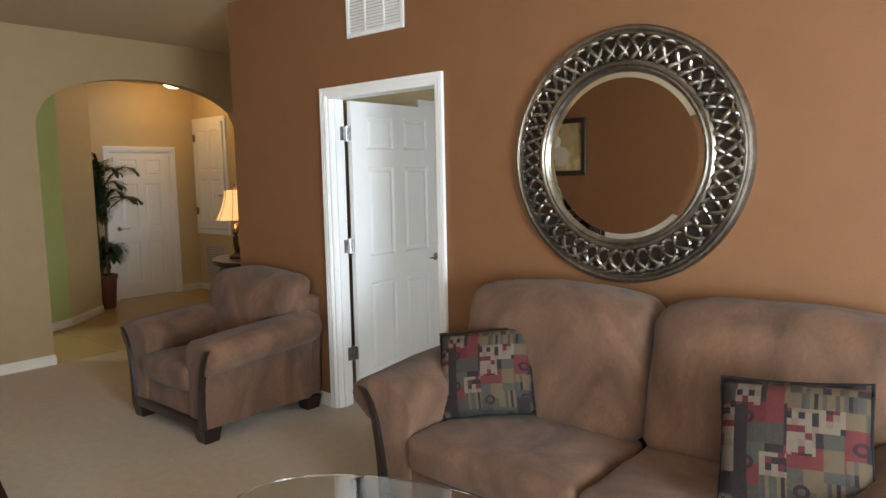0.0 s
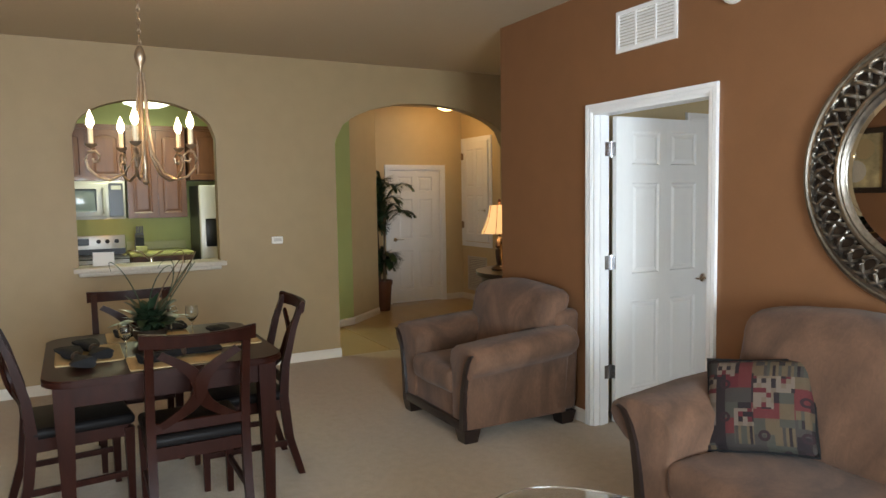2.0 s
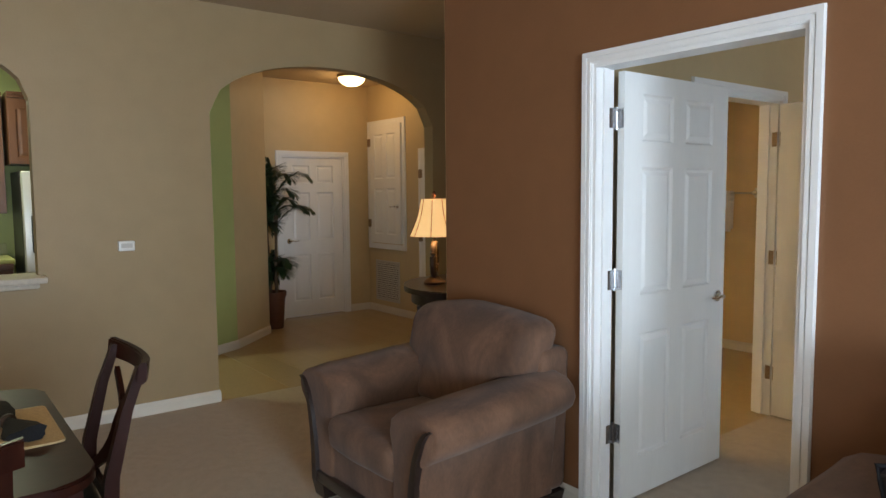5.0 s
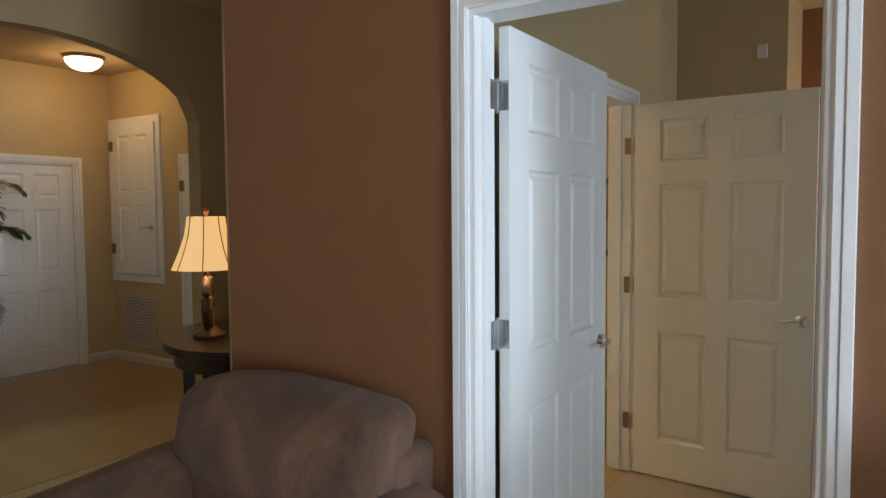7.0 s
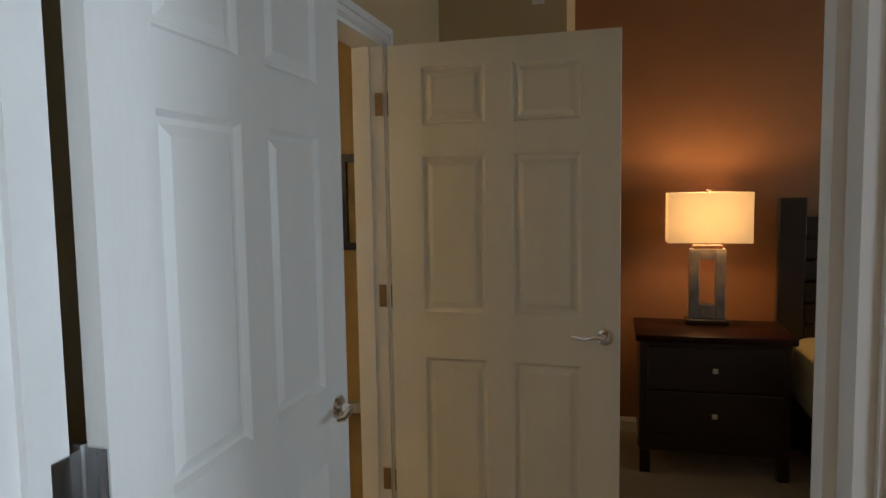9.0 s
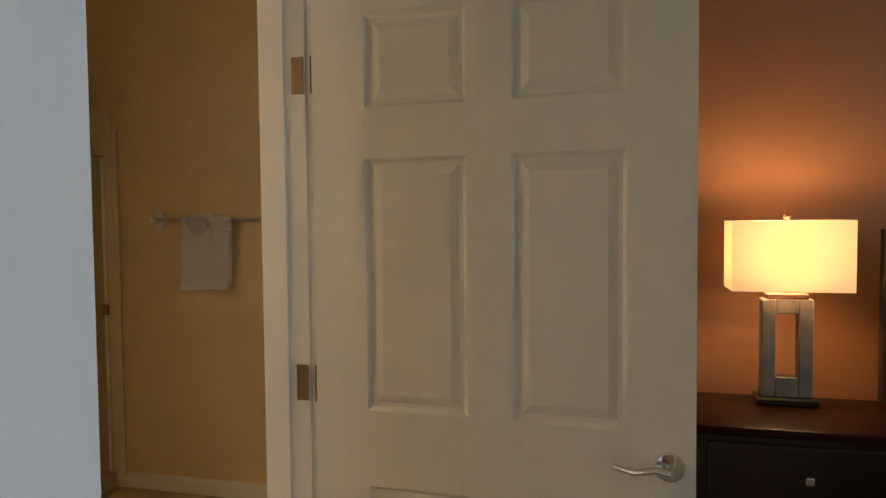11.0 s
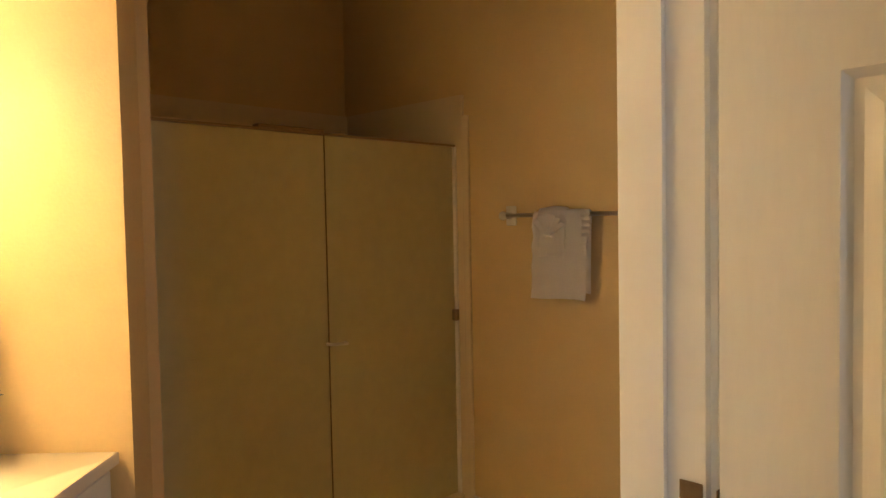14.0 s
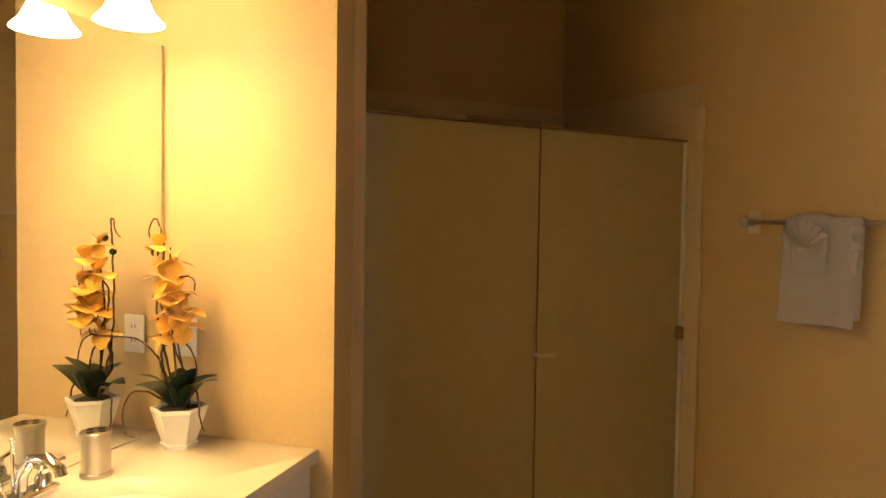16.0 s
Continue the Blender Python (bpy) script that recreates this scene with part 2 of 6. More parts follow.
def prism(bm, outline, axis, lo, hi):
    """An outline of (u, v) pairs pushed from lo to hi along an axis."""
    def at(u, v, w):
        return {"x": (w, u, v), "y": (u, w, v), "z": (u, v, w)}[axis]
    a = [bm.verts.new(at(u, v, lo)) for u, v in outline]
    b = [bm.verts.new(at(u, v, hi)) for u, v in outline]
    bm.faces.new(a)
    bm.faces.new(list(reversed(b)))
    bridge(bm, list(reversed(a)), list(reversed(b)))


def blob(bm, c, s, power=2.6, nu=20, nv=14, m=None):
    """A soft cushion: a superellipsoid with half sizes s."""
    def f(v, p):
        return math.copysign(abs(v) ** (2 / p), v)
    rows = []
    for j in range(nv + 1):
        ph = -math.pi / 2 + math.pi * j / nv
        row = []
        for i in range(nu):
            th = 2 * math.pi * i / nu
            p = Vector((s[0] * f(math.cos(ph), power) * f(math.cos(th), power), s[1] * f(math.cos(ph), power) * f(math.sin(th), power), s[2] * f(math.sin(ph), power)))
            p = (m @ p if m else p) + Vector(c)
            row.append(p)
        rows.append(row)
    bot, top = bm.verts.new(rows[0][0]), bm.verts.new(rows[-1][0])
    rings = [[bm.verts.new(p) for p in row] for row in rows[1:-1]]
    for a, b in zip(rings, rings[1:]):
        bridge(bm, a, b)
    for i in range(nu):
        bm.faces.new((bot, rings[0][(i + 1) % nu], rings[0][i]))
        bm.faces.new((top, rings[-1][i], rings[-1][(i + 1) % nu]))


def mesh_of(name, bm, material, smooth=True, angle=35):
    bmesh.ops.recalc_face_normals(bm, faces=bm.faces[:])
    me = bpy.data.meshes.new(name)
    bm.to_mesh(me)
    bm.free()
    for m in (material if isinstance(material, (list, tuple)) else [material]):
        me.materials.append(m)
    if smooth:
        me.shade_smooth()
        me.set_sharp_from_angle(angle=radians(angle))
    return me


def part(name, bm, material, parent=None, label="", smooth=True, angle=35):
    """Links a bmesh as one mesh object under a thing or a part."""
    ob = new(name, mesh_of(name, bm, material, smooth, angle))
    if parent:
        ob.parent = parent
    if label:
        ob["label"] = label
    return ob


def thing(name, m, label, category, group="", kind=""):
    e = new(name)
    e.empty_display_size = 0.1
    e.matrix_world = m
    return tagged(e, label, category, group, kind)


def structure(name, bm, material, label, category, smooth=False):
    return tagged(part(name, bm, material, smooth=smooth), label, category, kind="structure")


# ---- the shell ----
def wall(name, p, q, thick, z1, openings, mats, label):
    """A wall from p to q; its body lies to the left of that line. Openings: (from, to, sill, head, rise) along the line; a rise makes an arched head.
    mats: paint of the face on the line, of the far face."""
    p, q = Vector((*p, 0)), Vector((*q, 0))
    d = (q - p).normalized()
    n = Vector((-d.y, d.x, 0))
    length = (q - p).length
    bm = bmesh.new()

    def slab(u0, u1, za0, za1, zb0, zb1):
        vs = []
        for w in (0, thick):
            for u, z in ((u0, za0), (u1, za1), (u1, zb1), (u0, zb0)):
                vs.append(bm.verts.new(p + d * u + n * w + Vector((0, 0, z))))
        a, b = vs[:4], vs[4:]
        f1, f2 = bm.faces.new(a), bm.faces.new(list(reversed(b)))
        f2.material_index = 1
        for i in range(4):
            f = bm.faces.new((a[(i + 1) % 4], a[i], b[i], b[(i + 1) % 4]))
            f.material_index = 0
    u = 0.0
    for o in sorted(openings):
        u0, u1, sill, head, rise = o
        if u0 > u:
            slab(u, u0, 0, 0, z1, z1)
        if sill > 0:
            slab(u0, u1, 0, 0, sill, sill)
        k = 24 if rise else 1
        for i in range(k):
            a, b = u0 + (u1 - u0) * i / k, u0 + (u1 - u0) * (i + 1) / k
            h = [head + (rise * math.sqrt(max(0, 1 - (2 * (x - u0) / (u1 - u0) - 1) ** 2)) if rise else 0) for x in (a, b)]
            slab(a, b, h[0], h[1], z1, z1)
        u = u1
    if u < length:
        slab(u, length, 0, 0, z1, z1)
    return structure(name, bm, list(mats), label, "wall")


def slab_poly(name, pts, z0, z1, material, label, category):
    bm = bmesh.new()
    prism(bm, pts, "z", z0, z1)
    return structure(name, bm, material, label, category)


H = 2.81
wall("wall_sofa", (3.1, 3.2), (-4.47, 3.2), -0.12, H, [(5.570, 6.50, 0, 2.05, 0)], (M_ORANGE, M_CREAM), "terracotta painted wall behind the sofa, with a doorway")
wall("wall_return", (-4.47, 3.2), (-4.66, 3.345), -0.10, H, [], (M_CREAM, M_CREAM), "cream painted short return at the wall corner")
wall("wall_diagonal", (-4.66, 3.345), (-6.2, 4.885), -0.16, H, [], (M_CREAM, M_CREAM), "cream painted diagonal wall of the foyer")
wall("wall_arch", (-6.2, 5.5), (-6.2, -2.6), -0.12, H, [(1.10, 3.04, 0, 2.06, 0.40), (4.13, 5.235, 1.0, 2.07, 0.30)], (M_CREAM_DIM, M_CREAM), "cream painted wall, its room face darkened for dim light, with an arch and an arched serving hatch")
wall("wall_foyer", (-6.3, 5.4), (-9.0, 5.4), -0.12, H, [], (M_CREAM, M_CREAM), "cream painted foyer wall")
wall("wall_entrance", (-8.9, 5.5), (-8.9, 3.1), -0.12, H, [(0.46, 1.29, 0, 1.925, 0)], (M_CREAM, M_CREAM), "cream painted wall around the entrance door")
wall("wall_foyer_nook", (-9.0, 3.75), (-8.27, 3.75), -0.12, H, [], (M_CREAM, M_GREEN), "cream painted short foyer wall behind the palm")
wall("wall_foyer_kitchen", (-8.27, 3.75), (-7.76, 3.20), -0.12, H, [], (M_CREAM, M_GREEN), "cream painted wall between foyer and kitchen")
wall("wall_kitchen_stub", (-7.76, 3.20), (-7.52, 2.72), -0.12, H, [], (M_GREEN, M_GREEN), "green painted kitchen wall end")
wall("wall_kitchen_back", (-8.9, 3.1), (-8.9, -2.6), -0.12, H, [], (M_GREEN, M_GREEN), "green painted kitchen wall")
wall("wall_south", (-9.0, -2.6), (3.1, -2.6), -0.12, H, [(9.1, 11.5, 0.03, 2.1, 0)], (M_ORANGE, M_ORANGE), "terracotta painted wall with a sliding glass door")
wall("wall_east", (3.1, -2.6), (3.1, 3.3), 0.12, H, [(2.2, 4.2, 0.45, 2.15, 0)], (M_CREAM, M_CREAM), "cream painted living room wall with a window")
wall("wall_hall", (-3.57, 3.32), (-3.57, 6.8), 0.12, H, [(0.96, 1.885, 0, 2.05, 0)], (M_CREAM, M_CREAM), "cream painted wall with the bathroom doorway")
wall("wall_closet", (-3.57, 6.1), (-2.92, 6.1), 0.1, H, [], (M_CREAM, M_CREAM), "cream painted closet wall")
wall("wall_closet_side", (-2.92, 6.2), (-2.92, 6.8), 0.1, H, [], (M_CREAM, M_CREAM), "cream painted closet side")
wall("wall_bedroom", (-3.45, 6.8), (1.2, 6.8), 0.12, H, [], (M_ACCENT, M_CREAM), "burnt orange painted bedroom wall")
wall("wall_bedroom_east", (1.2, 3.32), (1.2, 6.9), -0.12, H, [(1.1, 2.5, 0.85, 2.15, 0)], (M_CREAM, M_CREAM), "cream painted bedroom wall with a window")
wall("wall_towel", (-6.5, 6.8), (-3.69, 6.8), 0.12, H, [], (M_CREAM_LIFTED, M_CREAM_LIFTED), "cream painted bathroom wall with a towel bar")
wall("wall_shower_back", (-6.42, 4.9), (-6.42, 6.8), 0.1, H, [], (M_CREAM_LIFTED, M_CREAM_LIFTED), "cream painted wall above the shower")
# stub wall beside the vanity, at 45 degrees
wall("wall_vanity_side", (-5.70, 4.60), (-5.215, 5.085), 0.12, H, [], (M_CREAM_LIFTED, M_CREAM_LIFTED), "cream painted stub wall beside the vanity")
wall("wall_shower_south", (-6.42, 5.13), (-5.36, 5.13), 0.1, H, [], (M_CREAM_LIFTED, M_CREAM_LIFTED), "cream painted wall at the end of the shower")

slab_poly("floor_living", [(-6.2, -2.7), (3.2, -2.7), (3.2, 3.24), (-4.47, 3.24), (-6.2, 4.95)], -0.1, 0.0, M_CARPET, "beige carpeted living room floor", "floor")
slab_poly("floor_bedroom", [(-3.57, 3.24), (1.3, 3.24), (1.3, 6.9), (-3.57, 6.9)], -0.1, 0.0, M_CARPET, "beige carpeted bedroom floor", "floor")
slab_poly("floor_foyer", [(-9.1, -2.7), (-6.2, -2.7), (-6.2, 5.0), (-6.36, 5.5), (-9.1, 5.5)], -0.1, -0.004, M_GROUT, "honey coloured tiled foyer and kitchen floor", "floor")
slab_poly("floor_bathroom", [(-4.3, 3.24), (-3.57, 3.24), (-3.57, 6.9), (-6.5, 6.9), (-6.5, 5.05), (-6.1, 5.0)], -0.1, -0.003, M_TILE, "honey coloured bathroom floor", "floor")
bm = bmesh.new()
box(bm, -9.2, -2.8, H, 3.3, 7.0, H + 0.1)
structure("ceiling", bm, M_CEIL, "cream textured ceiling", "ceiling")
bm = bmesh.new()
bmesh.ops.create_grid(bm, x_segments=4, y_segments=4, size=600)
bmesh.ops.translate(bm, vec=(0, 0, -0.25), verts=bm.verts[:])
structure("ground", bm, M_GRASS, "lawn outside the building", "ground")


# ---- doors ----
def panel_mesh(bm, x0, z0, x1, z1, depth=0.035):
    """A moulded raised panel, the same on both faces."""
    for s in (-1, 1):
        rings = []
        for inset, y in ((0, 0.5), (0.010, 0.18), (0.020, 0.18), (0.040, 0.40)):
            yy = s * y * depth
            rings.append([bm.verts.new((a, yy, b)) for a, b in ((x0 + inset, z0 + inset), (x1 - inset, z0 + inset), (x1 - inset, z1 - inset), (x0 + inset, z1 - inset))])
        for a, b in zip(rings, rings[1:]):
            bridge(bm, a, b)
        bm.faces.new(rings[-1])


def lever(parent, x, z, side, toward, metal=None):
    """A lever handle with its round rose, on one face of a leaf."""
    metal = metal or M_CHROME
    bm = bmesh.new()
    ay = Vector((0, 0, 1))
    a = ring(bm, (x, side * 0.018, z), 0.032, 16, Vector((1, 0, 0)), ay)
    b = ring(bm, (x, side * 0.026, z), 0.030, 16, Vector((1, 0, 0)), ay)
    c = ring(bm, (x, side * 0.030, z), 0.014, 16, Vector((1, 0, 0)), ay)
    bridge(bm, a, b), bridge(bm, b, c)
    bm.faces.new(c)
    tube(bm, [(x, side * 0.028, z), (x, side * 0.062, z)], 0.011, 10)
    tube(bm, [(x, side * 0.060, z), (x + toward * 0.03, side * 0.062, z + 0.006), (x + toward * 0.07, side * 0.060, z - 0.004), (x + toward * 0.115, side * 0.056, z + 0.004)], 0.010, 10, r1=0.006)
    return part("handle", bm, metal, parent, "polished lever handle")


def door_leaf(w, h=2.03, knob_in=0.07, handles=(1, -1), hinge_metal=None, hinge_z=(0.29, 1.05, 1.81), t=0.035, hinge_side=1, toward=-1, knob_z=0.925, rows=((0.21, 0.81), (0.995, 1.60), (1.72, 1.94)), parent=None, flat=False):
    """A six-panel leaf that hangs from x = 0 and reaches to x = w, standing on z = 0.01."""
    bm = bmesh.new()
    st, mul = 0.14 * w / 0.885, 0.105 * w / 0.885
    pw = (w - 2 * st - mul) / 2
    cols = ((st, st + pw), (st + pw + mul, w - st))
    y = t / 2
    box(bm, 0.003, -y, 0.012, st, y, h)
    box(bm, w - st, -y, 0.012, w, y, h)
    box(bm, st + pw, -y, rows[0][0], st + pw + mul, y, rows[-1][1])
    zs = [0.012] + [v for r in rows for v in r] + [h]
    for i in range(0, len(zs), 2):
        if i == 0 or i == len(zs) - 2:
            box(bm, st, -y, zs[i], w - st, y, zs[i + 1])
        else:
            for a, b in cols:
                box(bm, a, -y, zs[i], b, y, zs[i + 1])
    leaf = part("leaf", bm, M_DOOR, parent, smooth=False)
    for a, b in cols:
        for c, d in rows:
            bm = bmesh.new()
            panel_mesh(bm, a, c, b, d, t)
            part("panel", bm, M_DOOR, leaf, smooth=False)
    for s in handles:
        lever(leaf, w - knob_in, knob_z, s, toward)
    for z in hinge_z:
        bm = bmesh.new()
        yy = hinge_side * (t / 2 + 0.004)
        tube(bm, [(-0.004, yy, z - 0.047), (-0.004, yy, z + 0.047)], 0.007, 10)
        for k in (-0.052, 0.047):
            tube(bm, [(-0.004, yy, z + k), (-0.004, yy, z + k + 0.005)], 0.009, 10)
        box(bm, -0.002, -0.016, z - 0.045, 0.0, 0.016, z + 0.045)
        box(bm, 0.0, yy - 0.003 * hinge_side, z - 0.045, 0.034, yy - 0.001 * hinge_side, z + 0.045)
        box(bm, -0.040, yy - 0.003 * hinge_side, z - 0.045, -0.006, yy - 0.001 * hinge_side, z + 0.045)
        part("hinge", bm, hinge_metal or M_HINGE, leaf, "bright metal butt hinge")
    return leaf


def casing(parent, x0, x1, h, y, out, wide=0.064, z0=0.0):
    """Moulded casing round an opening in local x, on the wall face at y; out is the way it stands proud."""
    steps = ((0.0, 1.0, 0.011), (0.10, 0.42, 0.017), (0.52, 0.97, 0.020))
    for side in (0, 1):
        bm = bmesh.new()
        for a, b, d in steps:
            if side == 0:
                u0, u1 = x0 - wide * b, x0 - wide * a
            else:
                u0, u1 = x1 + wide * a, x1 + wide * b
            ya, yb = sorted((y, y + out * d))
            box(bm, u0, ya, z0, u1, yb, h + wide * b)
        part("casing", bm, M_WHITE, parent, smooth=False)
    bm = bmesh.new()
    for a, b, d in steps:
        ya, yb = sorted((y, y + out * d))
        box(bm, x0 - wide * a, ya, h + wide * a, x1 + wide * a, yb, h + wide * b)
    part("casing", bm, M_WHITE, parent, smooth=False)


def jamb(parent, x0, x1, h, y0, y1, stop=None):
    t = 0.016
    for n, (a, b) in enumerate(((x0 - 0.002, x0 + t), (x1 - t, x1 + 0.002))):
        bm = bmesh.new()
        box(bm, a, y0, 0, b, y1, h)
        if stop is not None:
            if n == 0:
                box(bm, b, stop - 0.018, 0, b + 0.011, stop + 0.018, h - t)
            else:
                box(bm, a - 0.011, stop - 0.018, 0, a, stop + 0.018, h - t)
        part("jamb", bm, M_WHITE, parent, smooth=False)
    bm = bmesh.new()
    box(bm, x0 + t, y0, h - t, x1 - t, y1, h + 0.002)
    part("jamb", bm, M_WHITE, parent, smooth=False)


def doorway(name, m, width, y0, y1, label, h=2.05, faces=(-1, 1), stop=None, wide=0.064):
    d = thing(name, m, label, "door", kind="structure")
    jamb(d, 0, width, h, y0 - 0.001, y1 + 0.001, stop)
    if -1 in faces:
        casing(d, 0, width, h, y0, -1, wide)
    if 1 in faces:
        casing(d, 0, width, h, y1, 1, wide)
    return d


# bedroom door, swung wide open into the hall
d1 = doorway("door_1", pose(-3.40, 3.2, 0), 0.930, 0.0, 0.12, "white six-panel door standing open into the bedroom", stop=0.06, wide=0.052)
leaf = door_leaf(0.89, parent=d1, hinge_side=1, toward=-1, hinge_z=(0.35, 1.08, 1.82))
leaf.matrix_local = pose(0.0335, 0.150, 0, 0, 0, 90.9)
# bathroom door, open at a right angle to the wall
d2 = doorway("door_2", pose(-3.57, 4.28, 0, 0, 0, 90), 0.925, 0.0, 0.12, "white six-panel bathroom door standing open", faces=(-1, 1), stop=0.07)
leaf = door_leaf(0.886, knob_in=0.052, parent=d2, hinge_metal=M_BRONZE, hinge_side=1, toward=-1)
leaf.matrix_local = pose(0.915, -0.022, 0, 0, 0, -93)
for d, x0, x1, y0, y1, metal, zs in ((d1, 0.0165, 0.0190, 0.084, 0.119, M_HINGE, (0.35, 1.08, 1.82)), (d2, 0.9055, 0.9085, 0.002, 0.034, M_BRONZE, (0.29, 1.05, 1.81))):
    for z in zs:
        bm = bmesh.new()
        rbox(bm, x0, y0, z - 0.045, x1, y1, z + 0.045, 0.001, 1)
        for k in (-0.028, 0.0, 0.028):
            box(bm, x0 - 0.0006 if d is d2 else x1, (y0 + y1) / 2 - 0.003, z + k - 0.003, x1 if d is d2 else x1 + 0.0006, (y0 + y1) / 2 + 0.003, z + k + 0.003)
        part("hinge_plate", bm, metal, d, "metal hinge plate let into the jamb")
# entrance door, closed
d3 = doorway("door_3", pose(-8.9, 4.21, 0, 0, 0, 90), 0.83, 0.0, 0.12, "white closed entrance door", h=1.925, faces=(-1,), stop=0.05)
leaf = door_leaf(0.795, h=1.905, parent=d3, handles=(1,), hinge_z=(), rows=((0.2, 0.76), (0.93, 1.50), (1.61, 1.82)))
leaf.matrix_local = pose(0.812, 0.026, 0, 0, 0, 180)
# closet door in the foyer, closed
d4 = thing("door_4", pose(-7.726, 5.4, 0), "white closed six-panel closet door", "door", kind="structure")
casing(d4, 0, 0.76, 1.925, 0, -1)
leaf = door_leaf(0.752, h=1.918, parent=d4, handles=(-1,), hinge_metal=M_BRONZE, hinge_side=-1, rows=((0.2, 0.76), (0.93, 1.50), (1.61, 1.82)), hinge_z=(0.29, 0.98, 1.70))
leaf.matrix_local = pose(0.004, -0.0185, 0)
# raised utility hatch
d5 = thing("utility_hatch", pose(-8.82, 5.4, 0.86), "white panelled utility closet hatch set high in the wall", "hatch", kind="structure")
casing(d5, 0.0, 0.695, 1.45, 0, -1, z0=0.0)
bm = bmesh.new()
box(bm, -0.064, -0.017, -0.064, 0.759, 0, 0.0)
part("casing", bm, M_WHITE, d5, smooth=False)
leaf = door_leaf(0.687, h=1.445, parent=d5, handles=(-1,), hinge_metal=M_BRONZE, hinge_side=-1, hinge_z=(0.25, 1.25), knob_z=0.46, rows=((0.12, 0.68), (0.80, 1.34)))
leaf.matrix_local = pose(0.004, -0.0185, 0)


def baseboard(p, q, side=1, h=0.085):
    """A skirting board along p-q, standing proud to the given side."""
    p, q = Vector((*p, 0)), Vector((*q, 0))
    d = (q - p).normalized()
    n = Vector((-d.y, d.x, 0)) * side
    bm = bmesh.new()
    prof = [(0, 0), (0.014, 0), (0.014, h * 0.72), (0.009, h * 0.88), (0.005, h), (0, h)]
    a = [bm.verts.new(p + n * (u + 0.0005) + Vector((0, 0, z + 0.001))) for u, z in prof]
    b = [bm.verts.new(q + n * (u + 0.0005) + Vector((0, 0, z + 0.001))) for u, z in prof]
    bm.faces.new(a), bm.faces.new(list(reversed(b)))
    bridge(bm, a, b)
    return structure("baseboard", bm, M_BASE, "white moulded baseboard", "baseboard")


baseboard((-4.47, 3.2), (-3.454, 3.2), -1)
baseboard((-2.416, 3.2), (3.1, 3.2), -1)
baseboard((-6.2, 2.46), (-6.2, -2.6), 1)
baseboard((-6.2, 2.46), (-6.32, 2.46), -1)
baseboard((-8.9, 5.4), (-7.80, 5.4), -1)
baseboard((-6.92, 5.4), (-6.37, 5.4), -1)
baseboard((-8.27, 3.75), (-7.76, 3.20), 1)
baseboard((-8.9, 3.75), (-8.27, 3.75), 1)
baseboard((-8.9, 3.765), (-8.9, 4.14), -1)
baseboard((-8.9, 5.11), (-8.9, 5.385), -1)
baseboard((-7.76, 3.20), (-7.52, 2.72), 1)
baseboard((-4.66, 3.345), (-6.2, 4.885), 1)
baseboard((-2.82, 6.8), (1.2, 6.8), -1)
baseboard((-5.5, 6.8), (-3.69, 6.8), -1)

# ---- upholstery ----
def roll_arm(parent, x, front, back, out, top, flare):
    """A rolled arm that flares outwards, with its padded front; out is the way of the flare."""
    bm = bmesh.new()
    w = 0.11
    f = flare
    outline = [(-w, 0.09), (w - 0.035, 0.09), (w - 0.025, 0.30), (w - 0.010, top - 0.215), (w + f * 0.35, top - 0.185), (w + f * 0.85, top - 0.135), (w + f, top - 0.09), (w + f * 0.9, top - 0.045), (w + f * 0.55, top - 0.012),
               (w * 0.8, top + 0.002), (w * 0.1, top + 0.002), (-w * 0.6, top - 0.02), (-w * 1.1, top - 0.065), (-w * 1.2, top - 0.13), (-w * 1.05, top - 0.21)]
    prism(bm, [(x + out * u, z) for u, z in outline], "y", front, back)
    bmesh.ops.subdivide_edges(bm, edges=[e for e in bm.edges if abs(e.verts[0].co.y - e.verts[1].co.y) > 0.1], cuts=5)
    for v in bm.verts:
        if v.co.z > 0.35:
            v.co.z += 0.055 * ((v.co.y - front) / (back - front) - 0.35)
            v.co += Vector(noise.noise_vector(v.co * 6)) * 0.006
    es = [e for e in bm.edges if len(e.link_faces) == 2 and any(len(q.verts) > 4 for q in e.link_faces)]
    bmesh.ops.bevel(bm, geom=es, offset=0.022, segments=3, profile=0.5, affect="EDGES")
    part("arm", bm, M_SUEDE, parent, angle=60)
    bm = bmesh.new()
    pts = [(0.040, 0.08), (0.046, 0.22), (0.058, 0.33), (0.082, top - 0.20), (0.112, top - 0.125), (0.150, top - 0.075), (0.172 + 0.2 * (flare - 0.1), top - 0.062)]
    prev = None
    for i, (u, z) in enumerate(pts):
        hw = 0.031 - 0.0032 * i
        cur = [bm.verts.new((x + out * (u + s * hw), front + dy, z)) for s, dy in ((-1, 0.01), (-0.8, -0.018), (0.8, -0.018), (1, 0.01))]
        if prev:
            bridge(bm, prev, cur)
        else:
            bm.faces.new(cur)
        prev = cur
    bm.faces.new(list(reversed(prev)))
    part("arm_trim", bm, M_ESPRESSO, parent, "dark curved wooden facing", angle=50)


def foot(parent, x, y):
    bm = bmesh.new()
    a = [bm.verts.new((x + u * 0.045, y + v * 0.045, 0.0)) for u, v in ((-1, -1), (1, -1), (1, 1), (-1, 1))]
    b = [bm.verts.new((x + u * 0.06, y + v * 0.06, 0.085)) for u, v in ((-1, -1), (1, -1), (1, 1), (-1, 1))]
    bm.faces.new(list(reversed(a))), bm.faces.new(b)
    bridge(bm, a, b)
    part("foot", bm, M_ESPRESSO, parent, "dark wooden block foot", smooth=False)


